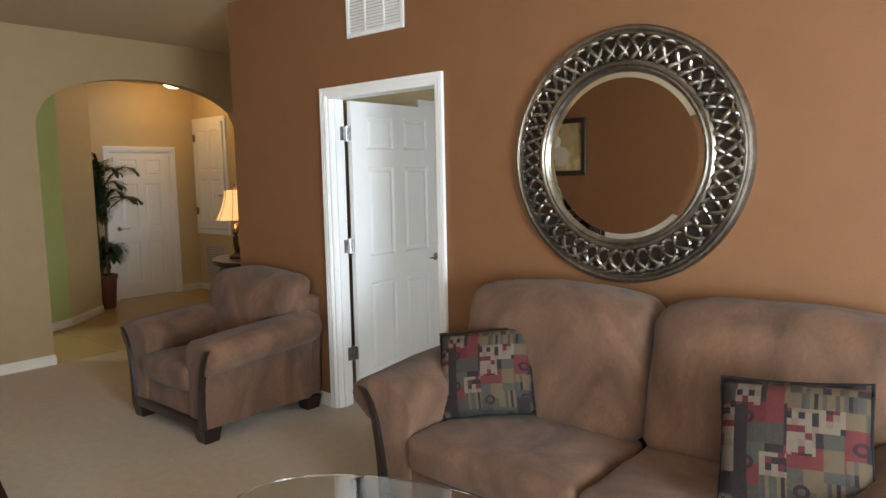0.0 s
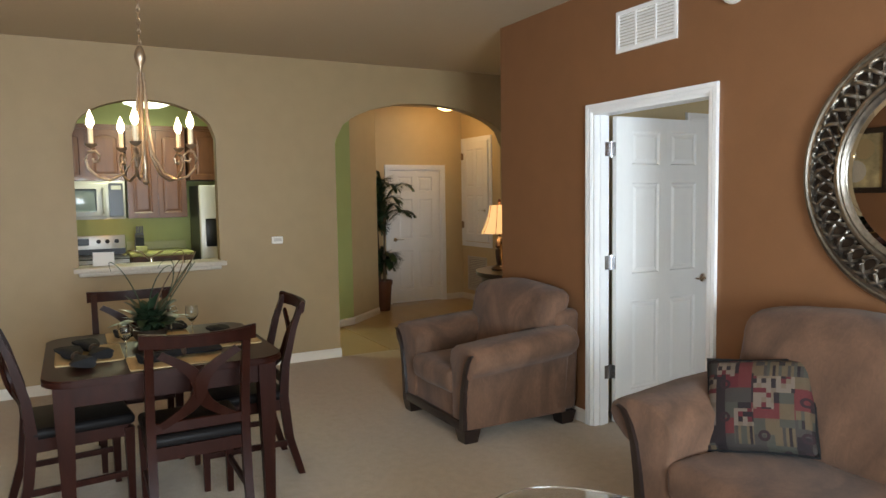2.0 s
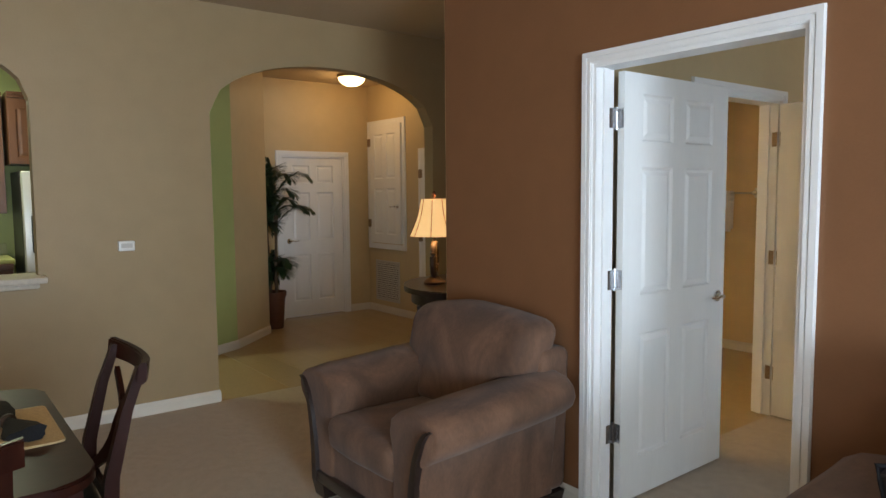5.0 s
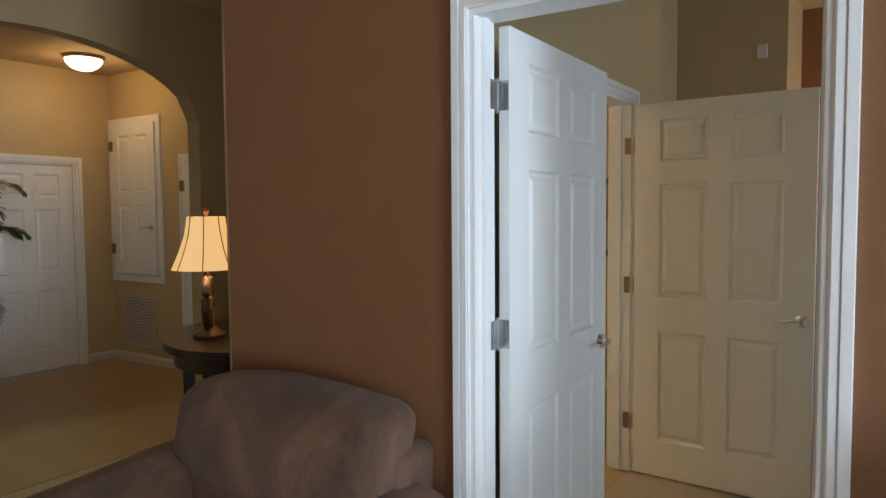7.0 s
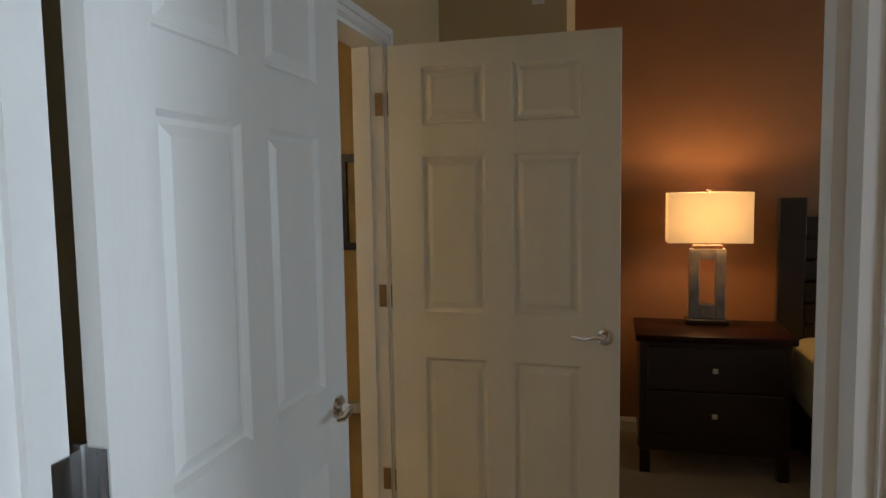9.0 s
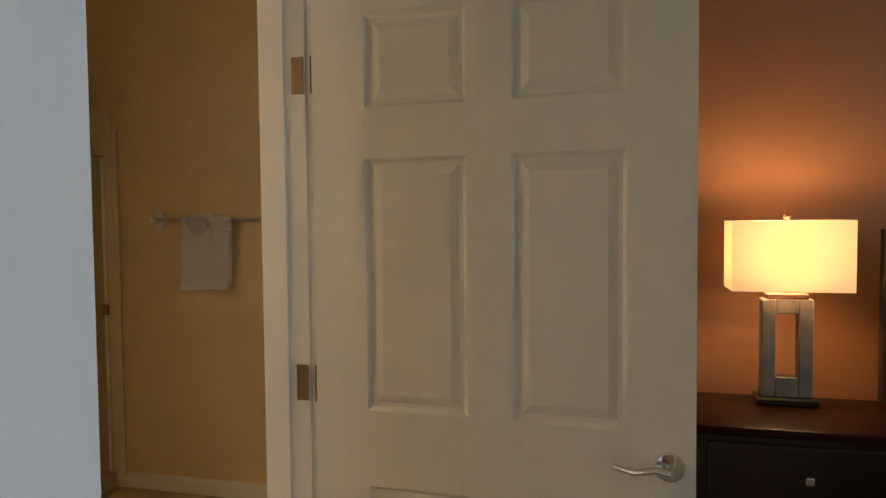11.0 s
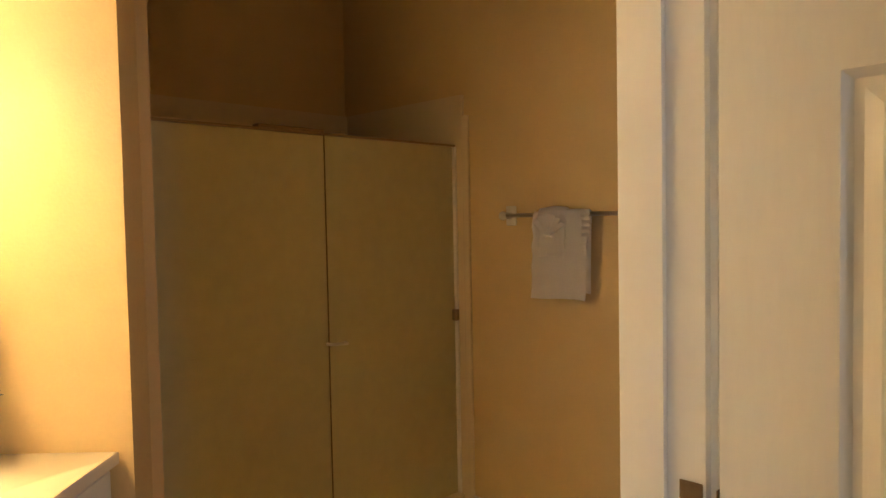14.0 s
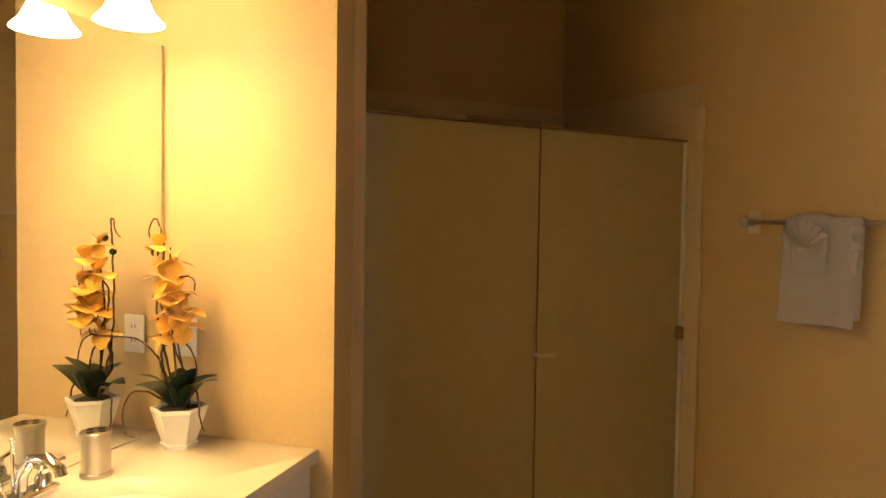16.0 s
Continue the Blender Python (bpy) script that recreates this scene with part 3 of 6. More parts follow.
def soft_box(bm, x0, y0, z0, x1, y1, z1, r=0.06, crown=0.03, seed=0):
    """A stuffed cushion: a rounded box, crowned on top, with small dents."""
    rbox(bm, x0, y0, z0, x1, y1, z1, r, 4)
    bmesh.ops.subdivide_edges(bm, edges=[e for e in bm.edges if e.calc_length() > 0.12], cuts=6, use_grid_fill=True)
    cx, cy, cz = (x0 + x1) / 2, (y0 + y1) / 2, (z0 + z1) / 2
    hx, hy, hz = (x1 - x0) / 2, (y1 - y0) / 2, (z1 - z0) / 2
    for v in bm.verts:
        u, w, t = (v.co.x - cx) / hx, (v.co.y - cy) / hy, (v.co.z - cz) / hz
        k = max(0, 1 - u * u) * max(0, 1 - w * w)
        kf = max(0, 1 - u * u) * max(0, 1 - t * t)
        v.co.z += crown * k * (1 if t > 0 else 0.2 * t)
        v.co.y += crown * 0.9 * kf * (1 if w > 0 else -1) * min(1, abs(w))
        v.co += Vector(noise.noise_vector(v.co * 7 + Vector((seed, 0, 0)))) * 0.009


def seat_unit(name, m, width, depth, seats, label, category, arm_top=0.63, back_top=0.95, flare=0.07, roll=0.0):
    """A sofa or chair that faces -y; its origin is the middle of the front, on the floor."""
    s = thing(name, m, label, category)
    hw = width / 2
    inner = hw - 0.20
    bm = bmesh.new()
    rbox(bm, -inner - 0.01, 0.03, 0.09, inner + 0.01, depth - 0.04, 0.29, 0.02, 2)
    part("seat_base", bm, M_SUEDE, s)
    bm = bmesh.new()
    rbox(bm, -inner - 0.12, 0.0, 0.075, inner + 0.12, 0.035, 0.135, 0.008, 2)
    part("front_rail", bm, M_ESPRESSO, s, "dark wooden front rail")
    for sd in (-1, 1):
        roll_arm(s, sd * (hw - 0.11), 0.015, depth - 0.09, sd, arm_top, flare)
    bm = bmesh.new()
    rbox(bm, -hw + 0.03, depth - 0.2, 0.09, hw - 0.03, depth, back_top - 0.13, 0.045, 4)
    for v in bm.verts:
        v.co.y += 0.05 * max(0, (v.co.z - 0.3))
    part("back_frame", bm, M_SUEDE, s)
    w = 2 * inner / seats
    for i in range(seats):
        a = -inner + i * w
        bm = bmesh.new()
        soft_box(bm, a + 0.004, -0.005, 0.275, a + w - 0.004, depth - 0.24, 0.44, 0.05, 0.028, i + seats)
        part("seat_cushion", bm, M_SUEDE, s, angle=80)
        bm = bmesh.new()
        over = 0.15 if seats == 1 else 0.11
        left, right = a - (over if i == 0 else -0.004), a + w + (over if i == seats - 1 else -0.004)
        soft_box(bm, left, depth - 0.37, 0.42, right, depth - 0.10, back_top, 0.075, 0.035, i + 5 + seats)
        for v in bm.verts:
            up = max(0, (v.co.z - 0.62) / (back_top - 0.62))
            f = 2 * (v.co.x - left) / (right - left) - 1
            # overhang the arms only above them, full at the top, slack at the outer corner
            if v.co.z < 0.66 and (i == 0 and f < 0 or i == seats - 1 and f > 0):
                v.co.x -= math.copysign(over * (1 - up) * abs(f) ** 3, f)
            v.co.z -= 0.018 * up * abs(f) ** 5
            v.co.y += 0.22 * (v.co.z - 0.45) - 0.03 * math.sin(math.pi * min(1, up)) * (1 - f * f)
        part("back_cushion", bm, M_SUEDE, s, angle=80)
    for sd in (-1, 1):
        foot(s, sd * (hw - 0.095), 0.06)
        foot(s, sd * (hw - 0.095), depth - 0.075)
    return s


seat_unit("sofa", pose(-1.09, 2.30, 0), 2.06, 0.85, 2, "brown microsuede sofa with rolled arms and dark wood facings", "sofa", 0.665, 1.00, 0.14)
seat_unit("armchair", pose(-3.955, 2.28, 0), 0.96, 0.885, 1, "brown microsuede armchair with rolled arms and dark feet", "armchair", 0.64, 0.90, 0.11)


def patch_material():
    """Woven patchwork of wine red, cream, grey-green and black blocks."""
    m = mat("patchwork_weave", (0.3, 0.2, 0.15), 0.9, grain=0.3, scale=200, bump=0.7)
    nt = m.node_tree
    b = nt.nodes["Principled BSDF"]
    tc = nt.nodes.new("ShaderNodeTexCoord")
    colours = [(0.070, 0.008, 0.011), (0.105, 0.076, 0.052), (0.042, 0.040, 0.030), (0.014, 0.008, 0.009), (0.080, 0.014, 0.014), (0.080, 0.055, 0.030), (0.034, 0.028, 0.024), (0.125, 0.095, 0.072)]

    def blocks(scale, off, pick):
        mp = nt.nodes.new("ShaderNodeMapping")
        mp.inputs["Scale"].default_value, mp.inputs["Location"].default_value = scale, off
        nt.links.new(tc.outputs["Object"], mp.inputs[0])
        fl = nt.nodes.new("ShaderNodeVectorMath")
        fl.operation = "FLOOR"
        nt.links.new(mp.outputs[0], fl.inputs[0])
        wn_ = nt.nodes.new("ShaderNodeTexWhiteNoise")
        nt.links.new(fl.outputs[0], wn_.inputs["Vector"])
        cr = nt.nodes.new("ShaderNodeValToRGB")
        cr.color_ramp.interpolation = "CONSTANT"
        el = cr.color_ramp.elements
        for k, c in enumerate(pick):
            e = el[k] if k < 2 else el.new(0.5)
            e.position, e.color = k / len(pick), (*colours[c], 1)
        nt.links.new(wn_.outputs["Value"], cr.inputs[0])
        return cr.outputs[0], wn_.outputs["Value"], mp
    big, v1, _ = blocks((19, 0.01, 16), (0.3, 0.5, 0.1), (0, 2, 6, 4, 3, 2, 5, 0))
    small, v2, _ = blocks((55, 0.01, 50), (0.7, 0.5, 0.2), (1, 3, 7, 0, 3))
    stripe, v3, _ = blocks((90, 0.01, 9.0), (0.2, 0.5, 0.6), (2, 3, 5, 6, 0))
    sel, v4, _ = blocks((13.0, 0.01, 14.5), (0.1, 0.5, 0.45), (0, 1))

    def choose(fac, lo, a, c):
        gt = nt.nodes.new("ShaderNodeMath")
        gt.operation = "GREATER_THAN"
        gt.inputs[1].default_value = lo
        nt.links.new(fac, gt.inputs[0])
        mx = nt.nodes.new("ShaderNodeMix")
        mx.data_type = "RGBA"
        nt.links.new(gt.outputs[0], mx.inputs["Factor"])
        nt.links.new(a, mx.inputs["A"]), nt.links.new(c, mx.inputs["B"])
        return mx.outputs["Result"]
    out = choose(v4, 0.6, big, small)
    out = choose(v4, 0.8, out, stripe)
    # woven rings in some of the blocks
    mp = nt.nodes.new("ShaderNodeMapping")
    mp.inputs["Scale"].default_value, mp.inputs["Location"].default_value = (13, 0.0, 14.5), (0.1, 0.5, 0.45)
    nt.links.new(tc.outputs["Object"], mp.inputs[0])
    fr_ = nt.nodes.new("ShaderNodeVectorMath")
    fr_.operation = "FRACTION"
    nt.links.new(mp.outputs[0], fr_.inputs[0])
    di = nt.nodes.new("ShaderNodeVectorMath")
    di.operation = "DISTANCE"
    di.inputs[1].default_value = (0.5, 0.5, 0.5)
    nt.links.new(fr_.outputs[0], di.inputs[0])
    rr = nt.nodes.new("ShaderNodeValToRGB")
    rr.color_ramp.interpolation = "CONSTANT"
    for k, (pos, v) in enumerate(((0.0, 0), (0.14, 1), (0.30, 0))):
        e = rr.color_ramp.elements[k] if k < 2 else rr.color_ramp.elements.new(0.5)
        e.position, e.color = pos, (v, v, v, 1)
    nt.links.new(di.outputs["Value"], rr.inputs[0])
    less = nt.nodes.new("ShaderNodeMath")
    less.operation = "LESS_THAN"
    less.inputs[1].default_value = 0.22
    nt.links.new(v4, less.inputs[0])
    both = nt.nodes.new("ShaderNodeMath")
    both.operation = "MULTIPLY"
    nt.links.new(rr.outputs[0], both.inputs[0]), nt.links.new(less.outputs[0], both.inputs[1])
    ringmix = nt.nodes.new("ShaderNodeMix")
    ringmix.data_type = "RGBA"
    ringmix.inputs["B"].default_value = (0.02, 0.008, 0.01, 1)
    nt.links.new(both.outputs[0], ringmix.inputs["Factor"])
    nt.links.new(out, ringmix.inputs["A"])
    nt.links.new(ringmix.outputs["Result"], b.inputs["Base Color"])
    return m


M_PATCH = patch_material()


def throw_pillow(m, label):
    p = thing("throw_pillow", m, label, "pillow", group="pillows on the sofa")
    bm = bmesh.new()
    n, h = 16, 0.200
    grid = {}
    for s in (-1, 1):
        for i in range(n + 1):
            for j in range(n + 1):
                u, v = 2 * i / n - 1, 2 * j / n - 1
                edge = i in (0, n) or j in (0, n)
                if edge and s == 1:
                    grid[s, i, j] = grid[-1, i, j]
                    continue
                pinch = 1 - 0.07 * (1 - abs(u) ** 2) * abs(v) ** 4 - 0.0
                th = 0.075 * (max(0, (1 - u * u)) * max(0, (1 - v * v))) ** 0.42
                k = 1 - 0.05 * (abs(u) ** 6 * (1 - v * v) + abs(v) ** 6 * (1 - u * u))
                co = Vector((u * h * 1.08 * k, s * th, v * h * k))
                co += Vector(noise.noise_vector(co * 9)) * 0.006
                grid[s, i, j] = bm.verts.new(co)
        for i in range(n):
            for j in range(n):
                q = [grid[s, i, j], grid[s, i + 1, j], grid[s, i + 1, j + 1], grid[s, i, j + 1]]
                bm.faces.new(q)
    part("cover", bm, M_PATCH, p, angle=80)
    bm = bmesh.new()
    rim = []
    for k in range(48):
        q = k / 12
        e, f = int(q), q - int(q)
        u, v = ((2 * f - 1, -1), (1, 2 * f - 1), (1 - 2 * f, 1), (-1, 1 - 2 * f))[e]
        kk = 1 - 0.05 * (abs(u) ** 6 * (1 - v * v) + abs(v) ** 6 * (1 - u * u))
        rim.append((u * h * 1.08 * kk, 0, v * h * kk))
    tube(bm, rim, 0.006, 6, closed=True)
    part("piping", bm, M_NAPKIN, p, "dark corded edge")
    return p


throw_pillow(pose(-1.775, 2.70, 0.645, -28, -8, 25), "red, cream and grey patchwork pillow leaning on the sofa back")
throw_pillow(pose(-0.45, 2.51, 0.69, -24, -5, 6), "red, cream and grey patchwork pillow beside the sofa arm")

# ---- round mirror ----
mir = thing("round_mirror", pose(-1.355, 3.2, 1.603), "large round wall mirror in a woven pewter frame", "mirror")
X, Z = Vector((1, 0, 0)), Vector((0, 0, 1))


def rim(prof, name, label=""):
    bm = bmesh.new()
    n = 72
    rings = []
    for r, y in prof:
        rings.append(ring(bm, (0, -y, 0), r, n, X, Z))
    for a, b in zip(rings, rings[1:]):
        bridge(bm, a, b)
    bridge(bm, rings[-1], rings[0])
    return part(name, bm, M_PEWTER, mir, label, angle=40)


rim([(0.575, 0.0), (0.575, 0.022), (0.567, 0.034), (0.556, 0.036), (0.548, 0.030), (0.543, 0.036), (0.534, 0.036), (0.528, 0.024), (0.528, 0.0)], "outer_rim")
rim([(0.425, 0.0), (0.425, 0.036), (0.415, 0.046), (0.404, 0.046), (0.398, 0.038), (0.390, 0.042), (0.382, 0.036), (0.372, 0.020), (0.372, 0.0)], "inner_rim")
for k in range(3):
    bm = bmesh.new()
    pts = []
    lobes, n = 15, 450
    for i in range(n):
        th = 2 * math.pi * i / n
        a = lobes * th + k * 2 * math.pi / 3
        r = 0.4835 + 0.051 * math.cos(a) - 0.006 * math.cos(2 * a)
        y = 0.030 + 0.010 * math.sin(3 * a)
        pts.append((r * math.cos(th), -y, r * math.sin(th)))
    tube(bm, pts, 0.0098, 7, closed=True)
    part("woven_strand", bm, M_PEWTER, mir)
bm = bmesh.new()
a, b, c = ring(bm, (0, -0.004, 0), 0.374, 72, X, Z), ring(bm, (0, -0.021, 0), 0.374, 72, X, Z), ring(bm, (0, -0.024, 0), 0.349, 72, X, Z)
bridge(bm, a, b), bridge(bm, b, c)
bm.faces.new(c)
part("mirror_glass", bm, M_MIRROR, mir, "bevelled mirror glass", angle=1)
# dark disc stands in for the shaded wall between the strands
bm = bmesh.new()
a, b = ring(bm, (0, -0.001, 0), 0.53, 72, X, Z), ring(bm, (0, -0.006, 0), 0.53, 72, X, Z)
bridge(bm, a, b), bm.faces.new(b)
part("shade_backing", bm, M_LAMPBODY, mir, "dark disc in place of shade on the wall behind the weave")


# ---- vents, detector, thermostat ----
def grille(name, m, w, h, n, material, label, vertical=False, cols=1):
    v = thing(name, m, label, "vent")
    bm = bmesh.new()
    f = 0.022
    for a in ((0, 0, w, f), (0, h - f, w, h), (0, f, f, h - f), (w - f, f, w, h - f)):
        box(bm, a[0], -0.012, a[1], a[2], 0, a[3])
    for c in range(1, cols):
        box(bm, w * c / cols - 0.006, -0.010, f, w * c / cols + 0.006, 0, h - f)
    part("frame", bm, material, v, smooth=False)
    # sheet behind the slats, coloured for the shade inside the duct
    bm = bmesh.new()
    box(bm, f, -0.002, f, w - f, -0.0005, h - f)
    part("shade_backing", bm, M_GREY if material is M_WHITE else M_DARK, v, smooth=False)
    me = None
    for i in range(n):
        z = f + (h - 2 * f) * (i + 0.5) / n
        if me is None:
            bm = bmesh.new()
            t = (h - 2 * f) / n * 0.36
            vs = [bm.verts.new(p) for p in ((f, -0.009, -t), (w - f, -0.009, -t), (w - f, -0.003, t), (f, -0.003, t))]
            ws = [bm.verts.new(p.co + Vector((0, 0.0015, -0.0015))) for p in vs]
            bm.faces.new(vs), bm.faces.new(list(reversed(ws)))
            bridge(bm, vs, ws)
            me = mesh_of("slat", bm, material, False)
        o = new("slat", me)
        o.parent = v
        o.location = (0, 0, z)
    return v


grille("air_vent", pose(-3.177, 3.2, 2.377), 0.477, 0.245, 11, M_WHITE, "white louvred air vent above the door", cols=3)
grille("return_vent", pose(-8.735, 5.4, 0.15), 0.52, 0.50, 18, M_GREY, "grey louvred return air grille near the floor")
sm = thing("smoke_detector", pose(-2.335, 3.2, 2.535, 90), "round white smoke detector on the wall", "detector")
bm = bmesh.new()
lathe(bm, [(0.066, 0), (0.066, 0.012), (0.062, 0.028), (0.05, 0.034), (0.048, 0.030), (0.03, 0.032), (0.028, 0.036)], 28)
part("housing", bm, M_PLATE, sm)
bm = bmesh.new()
lathe(bm, [(0.010, 0.034), (0.010, 0.039)], 12, (0.02, 0.01, 0))
part("button", bm, M_GREY, sm)
th = thing("thermostat", pose(-6.2, 1.877, 1.105, 0, 0, 90), "small white wall thermostat with a grey display", "thermostat")
bm = bmesh.new()
rbox(bm, -0.05, -0.028, 0.02, 0.05, 0, 0.085, 0.006, 2)
part("housing", bm, M_PLATE, th)
bm = bmesh.new()
box(bm, -0.035, -0.0295, 0.04, 0.035, -0.028, 0.07)
part("display", bm, M_GREY, th, "grey display")

# ---- coffee table ----
ct = thing("coffee_table", pose(-1.15, 1.60, 0), "oval glass coffee table on dark curved legs", "table")
bm = bmesh.new()


def oval(a, b, n=48):
    return [(a * math.cos(2 * math.pi * i / n), b * math.sin(2 * math.pi * i / n)) for i in range(n)]


prism(bm, oval(0.82, 0.445), "z", 0.44, 0.452)
part("glass_top", bm, M_GLASS, ct, "clear oval glass top")
bm = bmesh.new()
prism(bm, oval(0.50, 0.26), "z", 0.13, 0.15)
part("shelf", bm, M_ESPRESSO, ct)
for sx in (-1, 1):
    for sy in (-1, 1):
        bm = bmesh.new()
        tube(bm, [(sx * 0.55, sy * 0.27, 0.0), (sx * 0.50, sy * 0.24, 0.14), (sx * 0.53, sy * 0.26, 0.3), (sx * 0.6, sy * 0.29, 0.44)], 0.022, 8)
        part("leg", bm, M_ESPRESSO, ct)


# ---- dining ----
dt = thing("dining_table", pose(-3.83, 0.60, 0), "dark cherry dining table with rounded corners", "table")


def rounded(hx, hy, r, n=6):
    out = []
    for cx, cy, a0 in ((hx - r, hy - r, 0), (-hx + r, hy - r, 90), (-hx + r, -hy + r, 180), (hx - r, -hy + r, 270)):
        for i in range(n + 1):
            a = math.radians(a0 + 90 * i / n)
            out.append((cx + r * math.cos(a), cy + r * math.sin(a)))
    return out


bm = bmesh.new()
prism(bm, rounded(0.56, 0.53, 0.12), "z", 0.725, 0.76)
bmesh.ops.bevel(bm, geom=[e for e in bm.edges if abs(e.verts[0].co.z - e.verts[1].co.z) < 1e-6], offset=0.008, segments=2, affect="EDGES")
part("tabletop", bm, M_CHERRY, dt)
bm = bmesh.new()
for a in ((-0.47, -0.46, 0.47, -0.435), (-0.47, 0.435, 0.47, 0.46), (-0.49, -0.46, -0.465, 0.46), (0.465, -0.46, 0.49, 0.46)):
    box(bm, a[0], a[1], 0.625, a[2], a[3], 0.725)
part("apron", bm, M_CHERRY, dt, smooth=False)
for sx in (-1, 1):
    for sy in (-1, 1):
        bm = bmesh.new()
        prev = None
        for z, w in ((0, 0.024), (0.3, 0.030), (0.6, 0.040), (0.724, 0.042)):
            cur = [bm.verts.new((sx * 0.475 + u * w, sy * 0.445 + v * w, z)) for u, v in ((-1, -1), (1, -1), (1, 1), (-1, 1))]
            if prev:
                bridge(bm, prev, cur)
            else:
                bm.faces.new(list(reversed(cur)))
            prev = cur
        bm.faces.new(prev)
        part("leg", bm, M_CHERRY, dt, smooth=False)


def build_chair(m):
    """A dining chair that faces +x; the origin is under the middle of its seat."""
    c = thing("dining_chair", m, "dark cherry dining chair with a crossed back and black leather seat", "chair", group="chairs round the dining table")
    for s in (-1, 1):
        bm = bmesh.new()
        prev = None
        for x, z, w, d in ((-0.30, 0.0, 0.017, 0.018), (-0.235, 0.22, 0.019, 0.022), (-0.21, 0.45, 0.020, 0.025), (-0.225, 0.62, 0.019, 0.021), (-0.275, 0.82, 0.018, 0.017), (-0.325, 0.955, 0.017, 0.014)):
            cur = [bm.verts.new((x + u * d, s * 0.205 + v * w, z)) for u, v in ((-1, -1), (1, -1), (1, 1), (-1, 1))]
            if prev:
                bridge(bm, prev, cur)
            else:
                bm.faces.new(list(reversed(cur)))
            prev = cur
        bm.faces.new(prev)
        part("back_post", bm, M_CHERRY, c, angle=50)
        bm = bmesh.new()
        prev = None
        for z, w in ((0, 0.015), (0.25, 0.019), (0.42, 0.023)):
            cur = [bm.verts.new((0.205 + u * w, s * 0.205 + v * w, z)) for u, v in ((-1, -1), (1, -1), (1, 1), (-1, 1))]
            if prev:
                bridge(bm, prev, cur)
            else:
                bm.faces.new(list(reversed(cur)))
            prev = cur
        bm.faces.new(prev)
        part("leg", bm, M_CHERRY, c, smooth=False)
        # the crossed curved splats
        bm = bmesh.new()
        prev = None
        n = 12
        for i in range(n + 1):
            f = i / n
            y = s * (-0.165 + 0.33 * f + 0.042 * math.sin(2 * math.pi * f))
            z = 0.53 + 0.34 * f
            x = -0.225 - 0.28 * max(0, z - 0.55) - 0.02 * math.sin(math.pi * f) + s * 0.004
            w = 0.017 + 0.021 * (1 - abs(2 * f - 1)) ** 1.5
            cur = [bm.verts.new((x + dx, y + s * -0.0 + dy, z + dz)) for dx, dy, dz in ((-0.008, -w * 0.72, w * 0.72 * s), (0.008, -w * 0.72, w * 0.72 * s), (0.008, w * 0.72, -w * 0.72 * s), (-0.008, w * 0.72, -w * 0.72 * s))]
            if prev:
                bridge(bm, prev, cur)
            else:
                bm.faces.new(list(reversed(cur)))
            prev = cur
        bm.faces.new(prev)
        part("cross_splat", bm, M_CHERRY, c, angle=50)
    bm = bmesh.new()
    prev = None
    n = 14
    for i in range(n + 1):
        y = -0.245 + 0.49 * i / n
        k = 1 - (2 * i / n - 1) ** 2
        x = -0.315 - 0.045 * k
        z0, z1 = 0.905 - 0.004 * k, 0.972 - 0.012 * k
        cur = [bm.verts.new(p) for p in ((x - 0.013, y, z0), (x + 0.013, y, z0), (x + 0.004, y, z1), (x - 0.022, y, z1))]
        if prev:
            bridge(bm, prev, cur)
        else:
            bm.faces.new(list(reversed(cur)))
        prev = cur
    bm.faces.new(prev)
    bmesh.ops.bevel(bm, geom=[e for e in bm.edges if abs(e.verts[0].co.y - e.verts[1].co.y) > 0.01], offset=0.005, segments=2, affect="EDGES")
    part("top_rail", bm, M_CHERRY, c, angle=50)
    bm = bmesh.new()
    rbox(bm, -0.236, -0.19, 0.50, -0.214, 0.19, 0.55, 0.004, 1)
    part("lower_rail", bm, M_CHERRY, c)
    bm = bmesh.new()
    for a in ((-0.21, -0.215, 0.2, -0.195), (-0.21, 0.195, 0.2, 0.215), (-0.225, -0.19, -0.2, 0.19), (0.195, -0.19, 0.218, 0.19)):
        box(bm, a[0], a[1], 0.375, a[2], a[3], 0.435)
    part("seat_rail", bm, M_CHERRY, c, smooth=False)
    bm = bmesh.new()
    rbox(bm, -0.225, -0.225, 0.432, 0.235, 0.225, 0.485, 0.022, 4)
    part("seat", bm, M_LEATHER, c, "black leather padded seat", angle=60)
    for s in (-1, 1):
        bm = bmesh.new()
        box(bm, -0.225, s * 0.205 - 0.009, 0.17, 0.2, s * 0.205 + 0.009, 0.2)
        part("stretcher", bm, M_CHERRY, c, smooth=False)
    return c


chair = build_chair(pose(-3.38, 0.69, 0, 0, 0, 180))
copy_thing(chair, pose(-3.84, 1.0, 0, 0, 0, -92))
copy_thing(chair, pose(-3.80, 0.20, 0, 0, 0, 96))
copy_thing(chair, pose(-4.40, 0.53, 0, 0, 0, 0))

TT = 0.76


def placemat(m):
    p = thing("placemat", m, "woven straw placemat on the dining table", "placemat", group="placemats")
    bm = bmesh.new()
    prism(bm, rounded(0.215, 0.15, 0.02, 3), "z", 0, 0.004)
    part("mat", bm, M_STRAW, p)
    bm = bmesh.new()
    tube(bm, [(u, v, 0.004) for u, v in rounded(0.213, 0.148, 0.02, 3)], 0.0035, 6, closed=True)
    part("hem", bm, M_STRAW, p)
    return p


